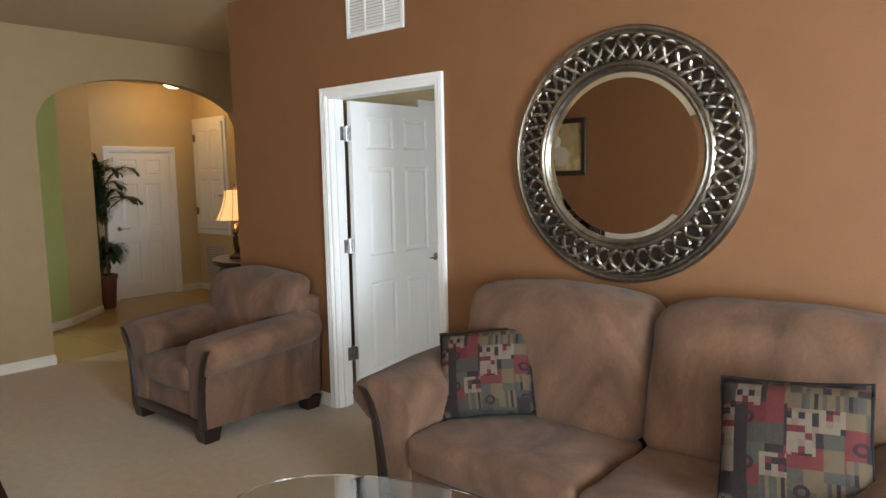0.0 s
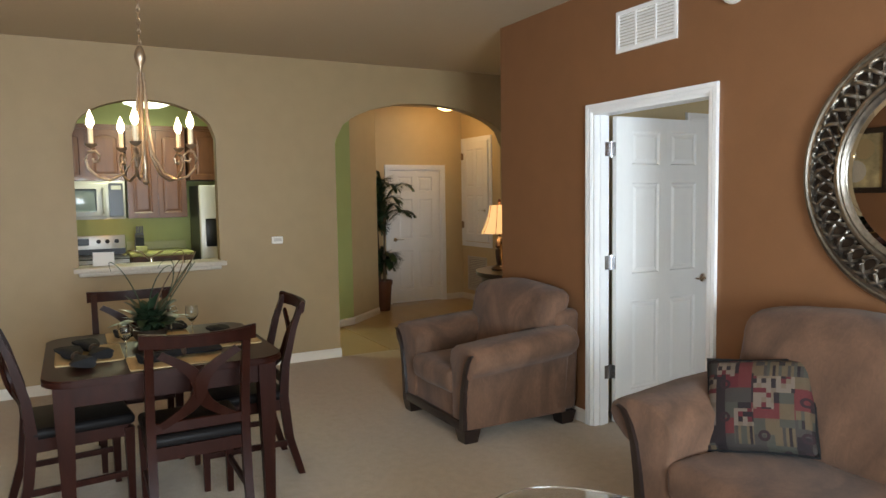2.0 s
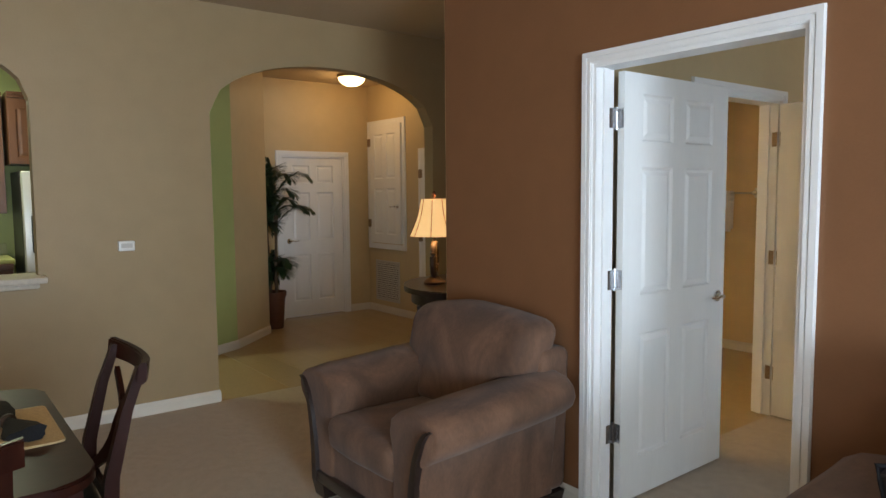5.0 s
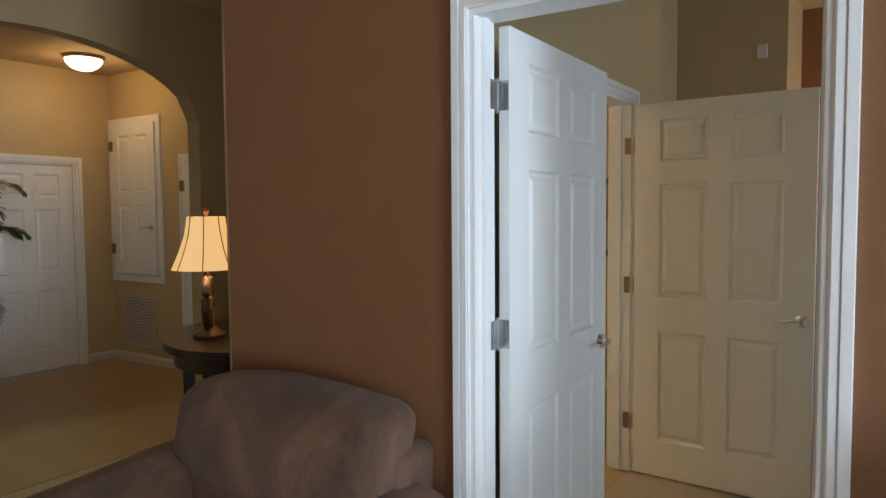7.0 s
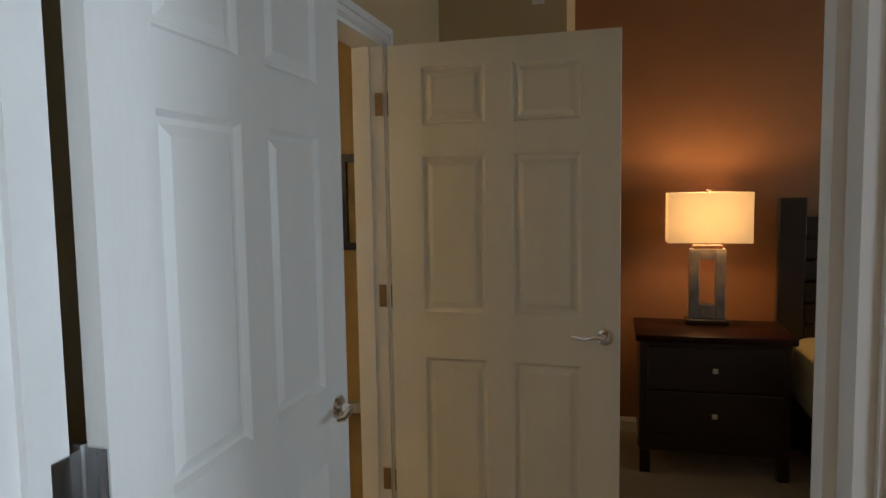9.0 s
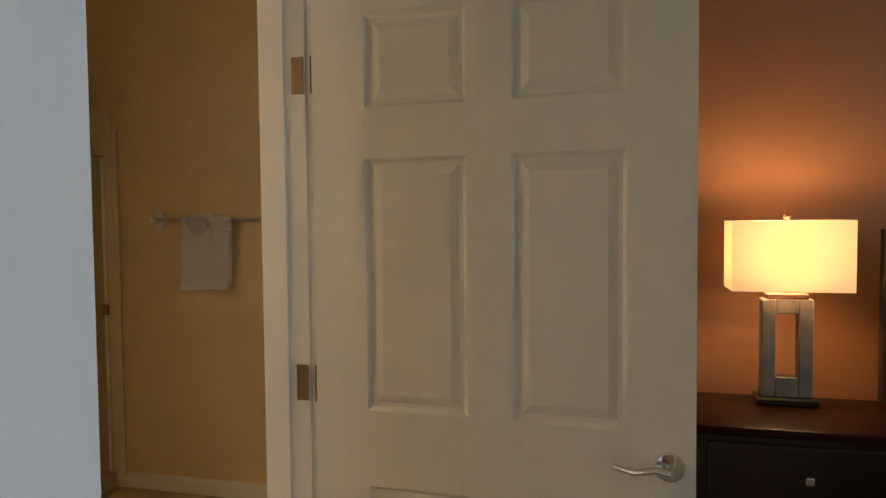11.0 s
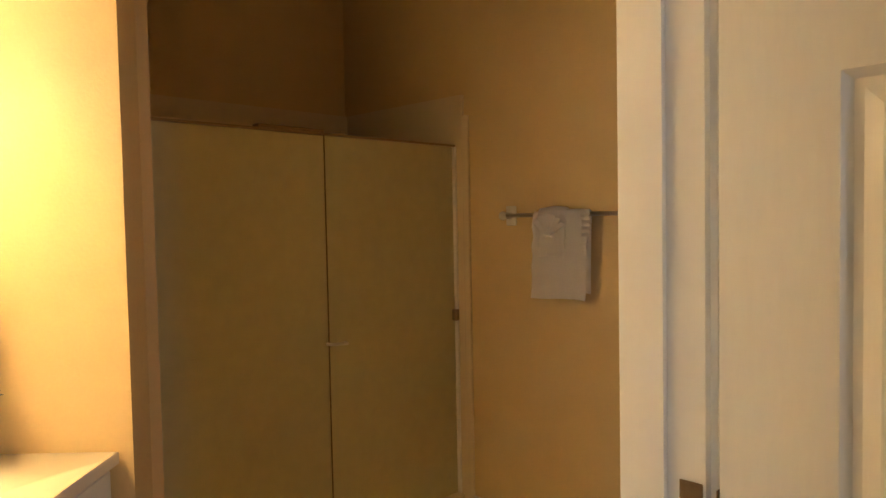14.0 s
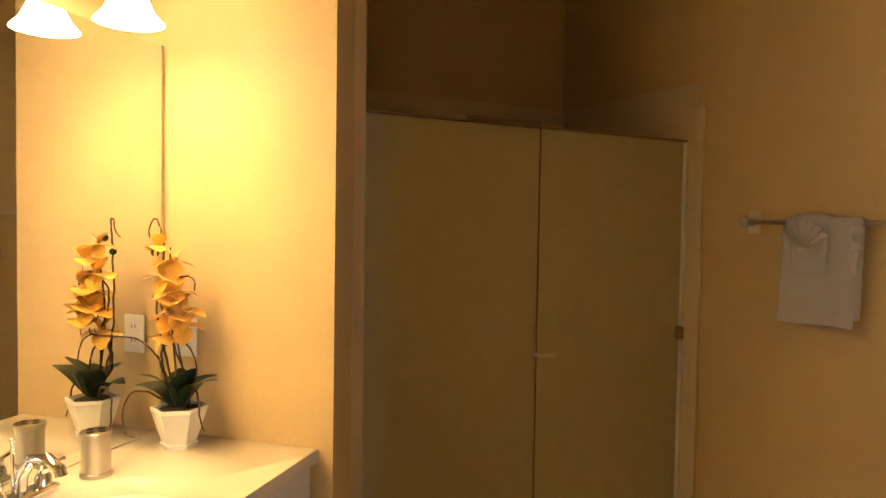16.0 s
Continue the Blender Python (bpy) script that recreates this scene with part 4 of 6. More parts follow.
def napkin(m):
    """A folded cloth tied in the middle."""
    p = thing("napkin", m, "black cloth napkin gathered with a knot", "napkin", group="napkins")
    bm = bmesh.new()
    prev = None
    n, k = 16, 12
    for i in range(n + 1):
        f = i / n
        x = -0.19 + 0.38 * f
        pinch = 0.3 + 0.7 * min(1, abs(f - 0.55) * 2.6)
        cur = []
        for j in range(k):
            a = 2 * math.pi * j / k
            r = 1 + 0.22 * math.sin(3 * a + 5 * f)
            cur.append(bm.verts.new((x, 0.055 * pinch * r * math.cos(a), 0.024 + max(-0.023, 0.024 * (0.5 + 0.5 * pinch) * r * math.sin(a)))))
        if prev:
            bridge(bm, prev, cur)
        else:
            bm.faces.new(list(reversed(cur)))
        prev = cur
    bm.faces.new(prev)
    part("cloth", bm, M_NAPKIN, p, angle=80)
    bm = bmesh.new()
    lathe(bm, [(0.018, -0.012), (0.024, -0.006), (0.024, 0.006), (0.018, 0.012)], 14)
    o = part("napkin_ring", bm, M_LAMPBODY, p)
    o.matrix_local = pose(0.015, 0, 0.026, 0, 90, 0)
    return p


for x, y, a in ((-3.46, 0.64, 90), (-4.20, 0.58, 90), (-3.84, 0.95, 0), (-3.80, 0.27, 0)):
    placemat(pose(x, y, TT, 0, 0, a))
    napkin(pose(x - 0.02, y + 0.02, TT + 0.0045, 0, 0, a + 12))
napkin(pose(-3.66, 0.21, TT + 0.0045, 0, 0, 12))


def wine_glass(m):
    g = thing("wine_glass", m, "clear stemmed wine glass on the dining table", "glass", group="wine glasses")
    bm = bmesh.new()
    prof = [(0.033, 0), (0.033, 0.002), (0.006, 0.006), (0.0035, 0.02), (0.0035, 0.08), (0.012, 0.09), (0.032, 0.115), (0.036, 0.14), (0.031, 0.175), (0.0295, 0.175), (0.034, 0.14), (0.030, 0.117), (0.010, 0.093)]
    lathe(bm, prof, 20)
    part("glass", bm, M_GLASS, g, angle=60)
    return g


for x, y in ((-3.98, 0.60), (-4.03, 0.69), (-4.02, 0.80), (-3.62, 0.43)):
    wine_glass(pose(x, y, TT + 0.0005))

# centrepiece
cp = thing("centrepiece", pose(-3.93, 0.57, TT), "dark green leafy centrepiece with curling twigs in a bowl", "plant")
bm = bmesh.new()
lathe(bm, [(0.05, 0), (0.06, 0.01), (0.085, 0.05), (0.09, 0.085), (0.082, 0.085), (0.07, 0.05)], 20)
part("bowl", bm, M_LAMPBODY, cp)
rng = random.Random(4)


def leaf_blade(bm, base, tip, width, bend=0.03):
    base, tip = Vector(base), Vector(tip)
    d = tip - base
    side = d.cross(Vector((0, 0, 1)))
    side = (side if side.length > 1e-4 else Vector((1, 0, 0))).normalized()
    up = side.cross(d).normalized()
    prev = None
    for i in range(6):
        f = i / 5
        w = width * math.sin(math.pi * (0.08 + 0.88 * f)) + 0.0008
        c = base + d * f + up * (bend * math.sin(math.pi * f))
        cur = [bm.verts.new(c - side * w), bm.verts.new(c + up * (-0.15 * w)), bm.verts.new(c + side * w)]
        if prev:
            for a, b in ((0, 1), (1, 2)):
                bm.faces.new((prev[a], prev[b], cur[b], cur[a]))
        prev = cur


bm = bmesh.new()
for i in range(70):
    a, e = rng.uniform(0, 6.28), rng.uniform(0.0, 1.3)
    r = rng.uniform(0.1, 0.2)
    base = Vector((0.04 * math.cos(a), 0.04 * math.sin(a), 0.06 + 0.06 * rng.random()))
    tip = base + Vector((r * math.cos(a) * math.cos(e), r * math.sin(a) * math.cos(e), r * math.sin(e) * 0.9))
    leaf_blade(bm, base, tip, rng.uniform(0.018, 0.035))
part("foliage", bm, M_LEAF2, cp, angle=80)
for i in range(9):
    a = rng.uniform(0, 6.28)
    bm = bmesh.new()
    pts = []
    for k in range(12):
        f = k / 11
        r = 0.03 + 0.22 * math.sin(f * 2.2)
        pts.append((r * math.cos(a + f * 0.8), r * math.sin(a + f * 0.8), 0.08 + 0.36 * math.sin(f * 2.1) ** 1.0 + (0.05 if i % 2 else 0)))
    tube(bm, pts, 0.004, 5, r1=0.0015)
    part("twig", bm, M_TWIG if i % 2 else M_LEAF2, cp)

# chandelier
chd = thing("chandelier", pose(-3.87, 0.58, -0.085), "bronze chandelier with five candle lights and scrolled arms", "chandelier")
bm = bmesh.new()
lathe(bm, [(0.008, 1.70), (0.018, 1.715), (0.008, 1.74), (0.014, 1.80), (0.006, 1.86), (0.006, 2.30), (0.02, 2.33), (0.03, 2.36), (0.02, 2.40), (0.006, 2.42)], 16)
part("stem", bm, M_IRON, chd)
bm = bmesh.new()
for i in range(16):
    z = 2.43 + i * 0.028
    pts = [(0.009 * math.cos(t) * (1 if i % 2 else 0.1), 0.009 * math.cos(t) * (0.1 if i % 2 else 1), z + 0.018 * math.sin(t)) for t in [2 * math.pi * k / 10 for k in range(10)]]
    tube(bm, pts, 0.0025, 5, closed=True)
part("chain", bm, M_IRON, chd)
bm = bmesh.new()
lathe(bm, [(0.012, 2.87), (0.04, 2.89), (0.06, 2.905), (0.062, 2.915)], 20)
part("canopy", bm, M_IRON, chd)
for i in range(5):
    a = math.radians(72 * i - 14)
    ca, sa = math.cos(a), math.sin(a)
    bm = bmesh.new()
    pts = [(0.012, 2.28), (0.022, 2.15), (0.03, 1.98), (0.05, 1.85), (0.10, 1.76), (0.17, 1.725), (0.225, 1.74), (0.268, 1.785), (0.278, 1.83), (0.262, 1.868), (0.232, 1.872), (0.213, 1.85), (0.220, 1.822), (0.240, 1.818), (0.246, 1.836)]
    tube(bm, [(r * ca, r * sa, z) for r, z in pts], 0.0075, 8)
    tube(bm, [(0.25 * ca, 0.25 * sa, 1.865), (0.25 * ca, 0.25 * sa, 1.905)], 0.005, 6)
    arm = part("arm", bm, M_IRON, chd)
    bm = bmesh.new()
    lathe(bm, [(0.008, 1.885), (0.026, 1.90), (0.030, 1.908), (0.012, 1.906)], 16, (0.25 * ca, 0.25 * sa, 0))
    part("drip_pan", bm, M_IRON, arm)
    bm = bmesh.new()
    lathe(bm, [(0.0125, 1.905), (0.0125, 1.985), (0.010, 1.988)], 12, (0.25 * ca, 0.25 * sa, 0))
    part("candle_sleeve", bm, M_CANDLE, arm)
    bm = bmesh.new()
    lathe(bm, [(0.008, 1.988), (0.019, 2.008), (0.020, 2.022), (0.011, 2.052), (0.001, 2.078)], 12, (0.25 * ca, 0.25 * sa, 0))
    o = part("bulb", bm, M_BULB, arm, "lit flame-shaped bulb")
    o.visible_shadow = False

# ---- kitchen ----
bm = bmesh.new()
rbox(bm, -6.42, 0.225, 0.965, -6.06, 1.40, 1.002, 0.006, 2)
rbox(bm, -6.199, 0.26, 0.93, -6.11, 1.365, 0.965, 0.012, 2)
tagged(part("serving_ledge", bm, M_SILL), "pale stone ledge of the serving hatch", "ledge")


def cabinet(name, m, w, h, d, doors, label, arched=False):
    """A cabinet whose front faces -y."""
    c = thing(name, m, label, "cabinet", group="kitchen cabinets")
    bm = bmesh.new()
    box(bm, 0, 0, 0, w, d, h)
    part("body", bm, M_CABINET, c, smooth=False)
    for i in range(doors):
        x0, x1 = w * i / doors + 0.006, w * (i + 1) / doors - 0.006
        bm = bmesh.new()
        f = 0.055
        for a in ((x0, 0.006, x0 + f, h - 0.006), (x1 - f, 0.006, x1, h - 0.006), (x0 + f, 0.006, x1 - f, 0.006 + f), (x0 + f, h - 0.006 - f, x1 - f, h - 0.006)):
            box(bm, a[0], -0.02, a[1], a[2], -0.001, a[3])
        if arched:
            n = 8
            xm = (x0 + x1) / 2
            for k in range(n):
                u0, u1 = x0 + f + (x1 - x0 - 2 * f) * k / n, x0 + f + (x1 - x0 - 2 * f) * (k + 1) / n
                um = abs((u0 + u1) / 2 - xm) / ((x1 - x0) / 2 - f)
                box(bm, u0, -0.0195, h - 0.006 - f - 0.05 * um ** 2, u1, -0.001, h - 0.006 - f)
        o = part("cabinet_door", bm, M_CABINET, c, smooth=False)
        bm = bmesh.new()
        panel_mesh(bm, x0 + f, 0.006 + f, x1 - f, h - 0.006 - f, 0.016)
        bmesh.ops.translate(bm, vec=(0, -0.009, 0), verts=bm.verts[:])
        part("panel", bm, M_CABINET, o, smooth=False)
    bm = bmesh.new()
    box(bm, -0.002, -0.03, h, w + 0.002, d, h + 0.03)
    box(bm, -0.002, -0.045, h + 0.03, w + 0.002, d, h + 0.05)
    part("cornice", bm, M_CABINET, c, smooth=False)
    return c


def kpose(y, z, depth):
    """A kitchen unit against the back wall: its front looks into the room."""
    return pose(-8.9 + depth, y, z, 0, 0, 90)


# units run along the back wall from y = -0.9; their own x runs towards +y
cabinet("wall_cabinet", kpose(-0.64, 1.40, 0.33), 0.64, 0.94, 0.329, 2, "dark cherry wall cabinet with arched panels", True)
cabinet("wall_cabinet", kpose(0.025, 1.765, 0.33), 0.76, 0.575, 0.329, 2, "short dark cherry cabinet over the microwave", True)
cabinet("wall_cabinet", kpose(0.81, 1.335, 0.33), 0.64, 1.005, 0.329, 2, "dark cherry wall cabinet with two arched doors", True)
cabinet("wall_cabinet", kpose(1.48, 1.765, 0.45), 0.84, 0.575, 0.449, 2, "dark cherry cabinet over the refrigerator", True)
mw = thing("microwave", kpose(0.04, 1.335, 0.40), "stainless steel microwave oven under a cabinet", "microwave")
bm = bmesh.new()
rbox(bm, 0, 0, 0, 0.74, 0.399, 0.425, 0.006, 2)
part("body", bm, M_STEEL, mw)
bm = bmesh.new()
rbox(bm, 0.02, -0.022, 0.03, 0.55, -0.001, 0.40, 0.008, 2)
o = part("oven_door", bm, M_STEEL, mw)
bm = bmesh.new()
rbox(bm, 0.07, -0.025, 0.09, 0.45, -0.0225, 0.34, 0.02, 3)
# grey in the glass colour imitates what the window reflects
part("window", bm, mat("oven_glass_sheen_grey", (0.20, 0.235, 0.25), 0.12, grain=0.1, scale=20), o, "glass window, its reflection painted grey")
bm = bmesh.new()
tube(bm, [(0.515, -0.024, 0.07), (0.515, -0.05, 0.09), (0.515, -0.05, 0.34), (0.515, -0.024, 0.36)], 0.011, 8)
part("handle", bm, M_STEEL, o)
bm = bmesh.new()
rbox(bm, 0.575, -0.012, 0.03, 0.72, -0.001, 0.40, 0.004, 1)
o = part("control_panel", bm, M_BLACK, mw)
bm = bmesh.new()
box(bm, 0.60, -0.0135, 0.33, 0.70, -0.0125, 0.375)
part("display", bm, M_GREY, o)
rg = thing("range", kpose(0.04, 0, 0.66), "stainless steel range with a black glass top", "stove")
bm = bmesh.new()
rbox(bm, 0, 0.02, 0.02, 0.74, 0.60, 0.90, 0.006, 1)
part("body", bm, M_STEEL, rg)
bm = bmesh.new()
rbox(bm, -0.002, 0.0, 0.90, 0.742, 0.60, 0.915, 0.004, 1)
part("cooktop", bm, M_BLACK, rg)
bm = bmesh.new()
rbox(bm, 0, 0.60, 0.88, 0.74, 0.659, 1.14, 0.008, 2)
back = part("backguard", bm, M_STEEL, rg)
bm = bmesh.new()
box(bm, 0.06, 0.597, 1.03, 0.36, 0.5995, 1.11)
part("display", bm, M_BLACK, back)
bm = bmesh.new()
box(bm, 0.0, 0.597, 0.915, 0.74, 0.5995, 0.985)
part("vent_strip", bm, M_BLACK, back)
for x in (0.46, 0.55, 0.65):
    bm = bmesh.new()
    lathe(bm, [(0.026, 0), (0.022, 0.022), (0.018, 0.024)], 14)
    o = part("knob", bm, M_BLACK, back)
    o.matrix_local = pose(x, 0.599, 1.07, 90, 0, 0)
bm = bmesh.new()
rbox(bm, 0.01, 0.0, 0.20, 0.73, 0.019, 0.86, 0.006, 1)
o = part("oven_door", bm, M_BLACK, rg)
bm = bmesh.new()
tube(bm, [(0.06, -0.03, 0.80), (0.68, -0.03, 0.80)], 0.012, 8)
for x in (0.08, 0.66):
    tube(bm, [(x, 0.0, 0.80), (x, -0.03, 0.80)], 0.008, 6)
part("handle", bm, M_STEEL, o)
cabinet("base_cabinet", kpose(0.80, 0.0, 0.62), 0.64, 0.86, 0.619, 2, "dark cherry base cabinet")
cabinet("base_cabinet", kpose(-0.64, 0.0, 0.62), 0.66, 0.86, 0.619, 2, "dark cherry base cabinet")
for y0, y1 in ((0.79, 1.46), (-0.65, 0.03)):
    bm = bmesh.new()
    rbox(bm, -8.899, y0, 0.912, -8.255, y1, 0.948, 0.006, 2)
    rbox(bm, -8.899, y0, 0.948, -8.88, y1, 1.05, 0.004, 1)
    tagged(part("worktop", bm, M_COUNTER), "green laminate kitchen worktop", "worktop")
fr = thing("refrigerator", pose(-8.17, 1.52, 0, 0, 0, 90), "stainless steel refrigerator with a black side", "refrigerator")
bm = bmesh.new()
rbox(bm, 0, 0.05, 0.02, 0.80, 0.70, 1.70, 0.006, 1)
part("body", bm, M_BLACK, fr)
for x0, x1 in ((0.003, 0.335), (0.345, 0.797)):
    bm = bmesh.new()
    rbox(bm, x0, -0.02, 0.04, x1, 0.046, 1.70, 0.015, 3)
    o = part("fridge_door", bm, M_STEEL, fr)
    hx = 0.31 if x0 < 0.1 else 0.37
    bm = bmesh.new()
    tube(bm, [(hx, -0.02, 0.7), (hx, -0.06, 0.72), (hx, -0.06, 1.5), (hx, -0.02, 1.52)], 0.012, 8)
    part("handle", bm, M_STEEL, o)
    if x0 < 0.1:
        bm = bmesh.new()
        rbox(bm, 0.06, -0.024, 1.0, 0.26, -0.0195, 1.32, 0.01, 2)
        part("dispenser", bm, M_BLACK, o, "black water dispenser")
# kitchen sink run behind the hatch
bm = bmesh.new()
rbox(bm, -7.02, 0.2, 0.88, -6.43, 1.9, 0.918, 0.006, 2)
tagged(part("worktop", bm, M_COUNTER), "green laminate worktop behind the serving hatch", "worktop")
bm = bmesh.new()
box(bm, -6.98, 0.22, 0.0, -6.44, 1.88, 0.88)
tagged(part("base_cabinet", bm, M_CABINET, smooth=False), "dark cherry base cabinet behind the hatch wall", "cabinet", group="kitchen cabinets")
fc = thing("kitchen_faucet", pose(-6.55, 0.84, 0.918), "chrome kitchen faucet with a long low spout", "faucet")
bm = bmesh.new()
lathe(bm, [(0.028, 0), (0.028, 0.01), (0.018, 0.02), (0.018, 0.10), (0.012, 0.12)], 16)
part("body", bm, M_CHROME, fc)
bm = bmesh.new()
tube(bm, [(0, 0, 0.08), (-0.05, -0.08, 0.16), (-0.08, -0.16, 0.175), (-0.1, -0.22, 0.14)], 0.009, 8)
part("spout", bm, M_CHROME, fc)
bm = bmesh.new()
tube(bm, [(0, 0, 0.11), (0.01, 0.10, 0.17)], 0.007, 8)
part("handle", bm, M_CHROME, fc)
kb = thing("knife_block", pose(-8.45, 0.90, 0.95, 0, 0, 90), "black knife block with knives on the worktop", "knife block")
bm = bmesh.new()
prism(bm, [(-0.06, 0), (0.06, 0), (0.06, 0.12), (-0.02, 0.22), (-0.08, 0.17)], "x", -0.045, 0.045)
part("block", bm, M_BLACK, kb, smooth=False)
for i in range(5):
    bm = bmesh.new()
    rbox(bm, -0.035 + i * 0.016, -0.09, 0.20 + 0.006 * (i % 2), -0.025 + i * 0.016, -0.07, 0.30, 0.002, 1)
    part("knife_handle", bm, M_BLACK, kb)
bm = bmesh.new()
rbox(bm, -8.36, 0.85, 0.9485, -8.26, 0.97, 1.03, 0.01, 2)
tagged(part("canister", bm, M_COUNTER), "small green canister on the worktop", "canister")
pc = thing("paper_card", pose(-6.30, 0.45, 1.0025, 0, 0, 80), "folded white paper card on the ledge", "card")
bm = bmesh.new()
prism(bm, [(-0.03, 0), (0.0, 0.11), (0.03, 0), (0.028, 0), (0.0, 0.104), (-0.028, 0)], "x", -0.08, 0.08)
part("card", bm, M_PLATE, pc, smooth=False)
kl = thing("kitchen_ceiling_light", pose(-7.95, 1.0, H), "round white glass kitchen ceiling light, lit", "ceiling light")
bm = bmesh.new()
lathe(bm, [(0.03, -0.292), (0.14, -0.282), (0.23, -0.25), (0.285, -0.18), (0.30, -0.08), (0.30, -0.001)], 40)
part("diffuser", bm, mat("lit_diffuser", (0.9, 0.9, 0.8), 0.4, grain=0, emit=(0.95, 1.0, 0.72), power=4), kl)

# ---- foyer ----
pl = thing("palm_plant", pose(-8.50, 3.915, 0), "tall green silk palm in a terracotta pot", "plant")
bm = bmesh.new()
lathe(bm, [(0.085, 0), (0.09, 0.01), (0.115, 0.34), (0.13, 0.37), (0.13, 0.41), (0.12, 0.41), (0.112, 0.37), (0.10, 0.35)], 24)
part("pot", bm, M_POT, pl)
bm = bmesh.new()
lathe(bm, [(0.0005, 0.37), (0.10, 0.365), (0.112, 0.35)], 20)
part("moss", bm, M_SOIL, pl)
rng = random.Random(11)
for s in range(3):
    bm = bmesh.new()
    a = s * 2.1
    tube(bm, [(0.04 * math.cos(a), 0.04 * math.sin(a), 0.32), (0.05 * math.cos(a), 0.05 * math.sin(a), 0.8), (0.08 * math.cos(a + 0.3), 0.08 * math.sin(a + 0.3), 1.25 + 0.12 * s)], 0.018, 8, r1=0.010)
    part("stem", bm, M_TWIG, pl)
for i in range(50):
    a = rng.uniform(0, 6.28)
    low = i > 33
    z0 = rng.uniform(0.55, 0.72) if low else rng.uniform(1.0, 1.62)
    reach = rng.uniform(0.18, 0.40) if low else rng.uniform(0.18, 0.46)
    rise = rng.uniform(0.05, 0.2) if low else rng.uniform(0.12, 0.42)
    if math.cos(a) < 0.0:
        reach *= 0.55
    if math.sin(a) < -0.15:
        reach *= 0.4
    bm = bmesh.new()
    mid = []
    for k in range(15):
        f = k / 14
        mid.append(Vector((reach * f * math.cos(a), reach * f * math.sin(a), z0 + rise * math.sin(f * 1.7) - 0.13 * f ** 2.5)))
    tube(bm, mid, 0.004, 5, r1=0.0012)
    side = Vector((-math.sin(a), math.cos(a), 0))
    for k in range(3, 15):
        for s in (-1, 1):
            for h_ in (0.0, 0.5):
                f = (k - h_) / 14
                p = mid[k].lerp(mid[k - 1], h_)
                ln = 0.20 * math.sin(math.pi * min(0.95, 0.18 + 0.75 * f)) + 0.03
                d = (mid[k] - mid[k - 1]).normalized()
                tip = p + side * s * ln * 0.72 + d * ln * 0.55 + Vector((0, 0, -0.02 - 0.30 * ln * rng.random()))
                leaf_blade(bm, p, tip, 0.0085, 0.012)
    part("frond", bm, M_LEAF, pl, angle=80)

fl = thing("foyer_ceiling_light", pose(-8.23, 4.79, H), "round opal glass ceiling light, lit", "ceiling light")
bm = bmesh.new()
lathe(bm, [(0.16, -0.03), (0.165, -0.02), (0.165, -0.001)], 32)
part("base", bm, M_IRON, fl)
bm = bmesh.new()
lathe(bm, [(0.012, -0.125), (0.06, -0.118), (0.11, -0.095), (0.145, -0.055), (0.15, -0.03)], 32)
part("glass_bowl", bm, M_BOWL, fl, "lit opal glass bowl")

tb = thing("console_table", pose(-5.19, 3.64, 0, 0, 0, 135), "black half-round console table with tapered legs", "table")
bm = bmesh.new()
half = [(0.52 * math.cos(math.pi * i / 20), 0.42 * math.sin(math.pi * i / 20)) for i in range(21)]
prism(bm, [(u, v - 0.22) for u, v in half], "z", 0.83, 0.865)
bmesh.ops.bevel(bm, geom=[e for e in bm.edges if abs(e.verts[0].co.z - e.verts[1].co.z) < 1e-6], offset=0.006, segments=2, affect="EDGES")
part("tabletop", bm, M_ESPRESSO, tb)
bm = bmesh.new()
prism(bm, [(u * 0.9, v * 0.88 - 0.22) for u, v in half], "z", 0.75, 0.83)
part("apron", bm, M_ESPRESSO, tb)
for x, y in ((-0.42, -0.19), (0.42, -0.19), (-0.30, 0.04), (0.30, 0.04)):
    bm = bmesh.new()
    prev = None
    for z, w in ((0, 0.014), (0.75, 0.024)):
        cur = [bm.verts.new((x + u * w, y + v * w, z)) for u, v in ((-1, -1), (1, -1), (1, 1), (-1, 1))]
        if prev:
            bridge(bm, prev, cur)
        else:
            bm.faces.new(list(reversed(cur)))
        prev = cur
    bm.faces.new(prev)
    part("leg", bm, M_ESPRESSO, tb, smooth=False)
tl = thing("table_lamp", pose(-5.12, 3.60, 0.865), "bronze oval ring table lamp with a lit bell shade", "lamp")
bm = bmesh.new()
lathe(bm, [(0.075, 0), (0.078, 0.012), (0.07, 0.022), (0.045, 0.035), (0.03, 0.05), (0.022, 0.06)], 24)
part("base", bm, M_LAMPBODY, tl)
for r0, r1, tr, mt, nm in ((0.075, 0.105, 0.024, M_LAMPBODY, "ring_body"), (0.038, 0.075, 0.012, M_STRAW, "inlay")):
    bm = bmesh.new()
    tube(bm, [(-0.7 * r0 * math.cos(t), 0.7 * r0 * math.cos(t), 0.165 + r1 * math.sin(t)) for t in [2 * math.pi * k / 28 for k in range(28)]], tr, 10, closed=True)
    part(nm, bm, mt, tl)
bm = bmesh.new()
lathe(bm, [(0.012, 0.26), (0.028, 0.275), (0.028, 0.285), (0.012, 0.295), (0.010, 0.33)], 16)
part("neck", bm, M_LAMPBODY, tl)
bm = bmesh.new()
prof = [(0.165, 0.33), (0.142, 0.38), (0.122, 0.43), (0.106, 0.48), (0.095, 0.53), (0.088, 0.58)]
rings = [ring(bm, (0, 0, z), r, 32) for r, z in prof]
rings += [ring(bm, (0, 0, z), r - 0.003, 32) for r, z in reversed(prof)]
for a, b in zip(rings, rings[1:]):
    bridge(bm, a, b)
bridge(bm, rings[-1], rings[0])
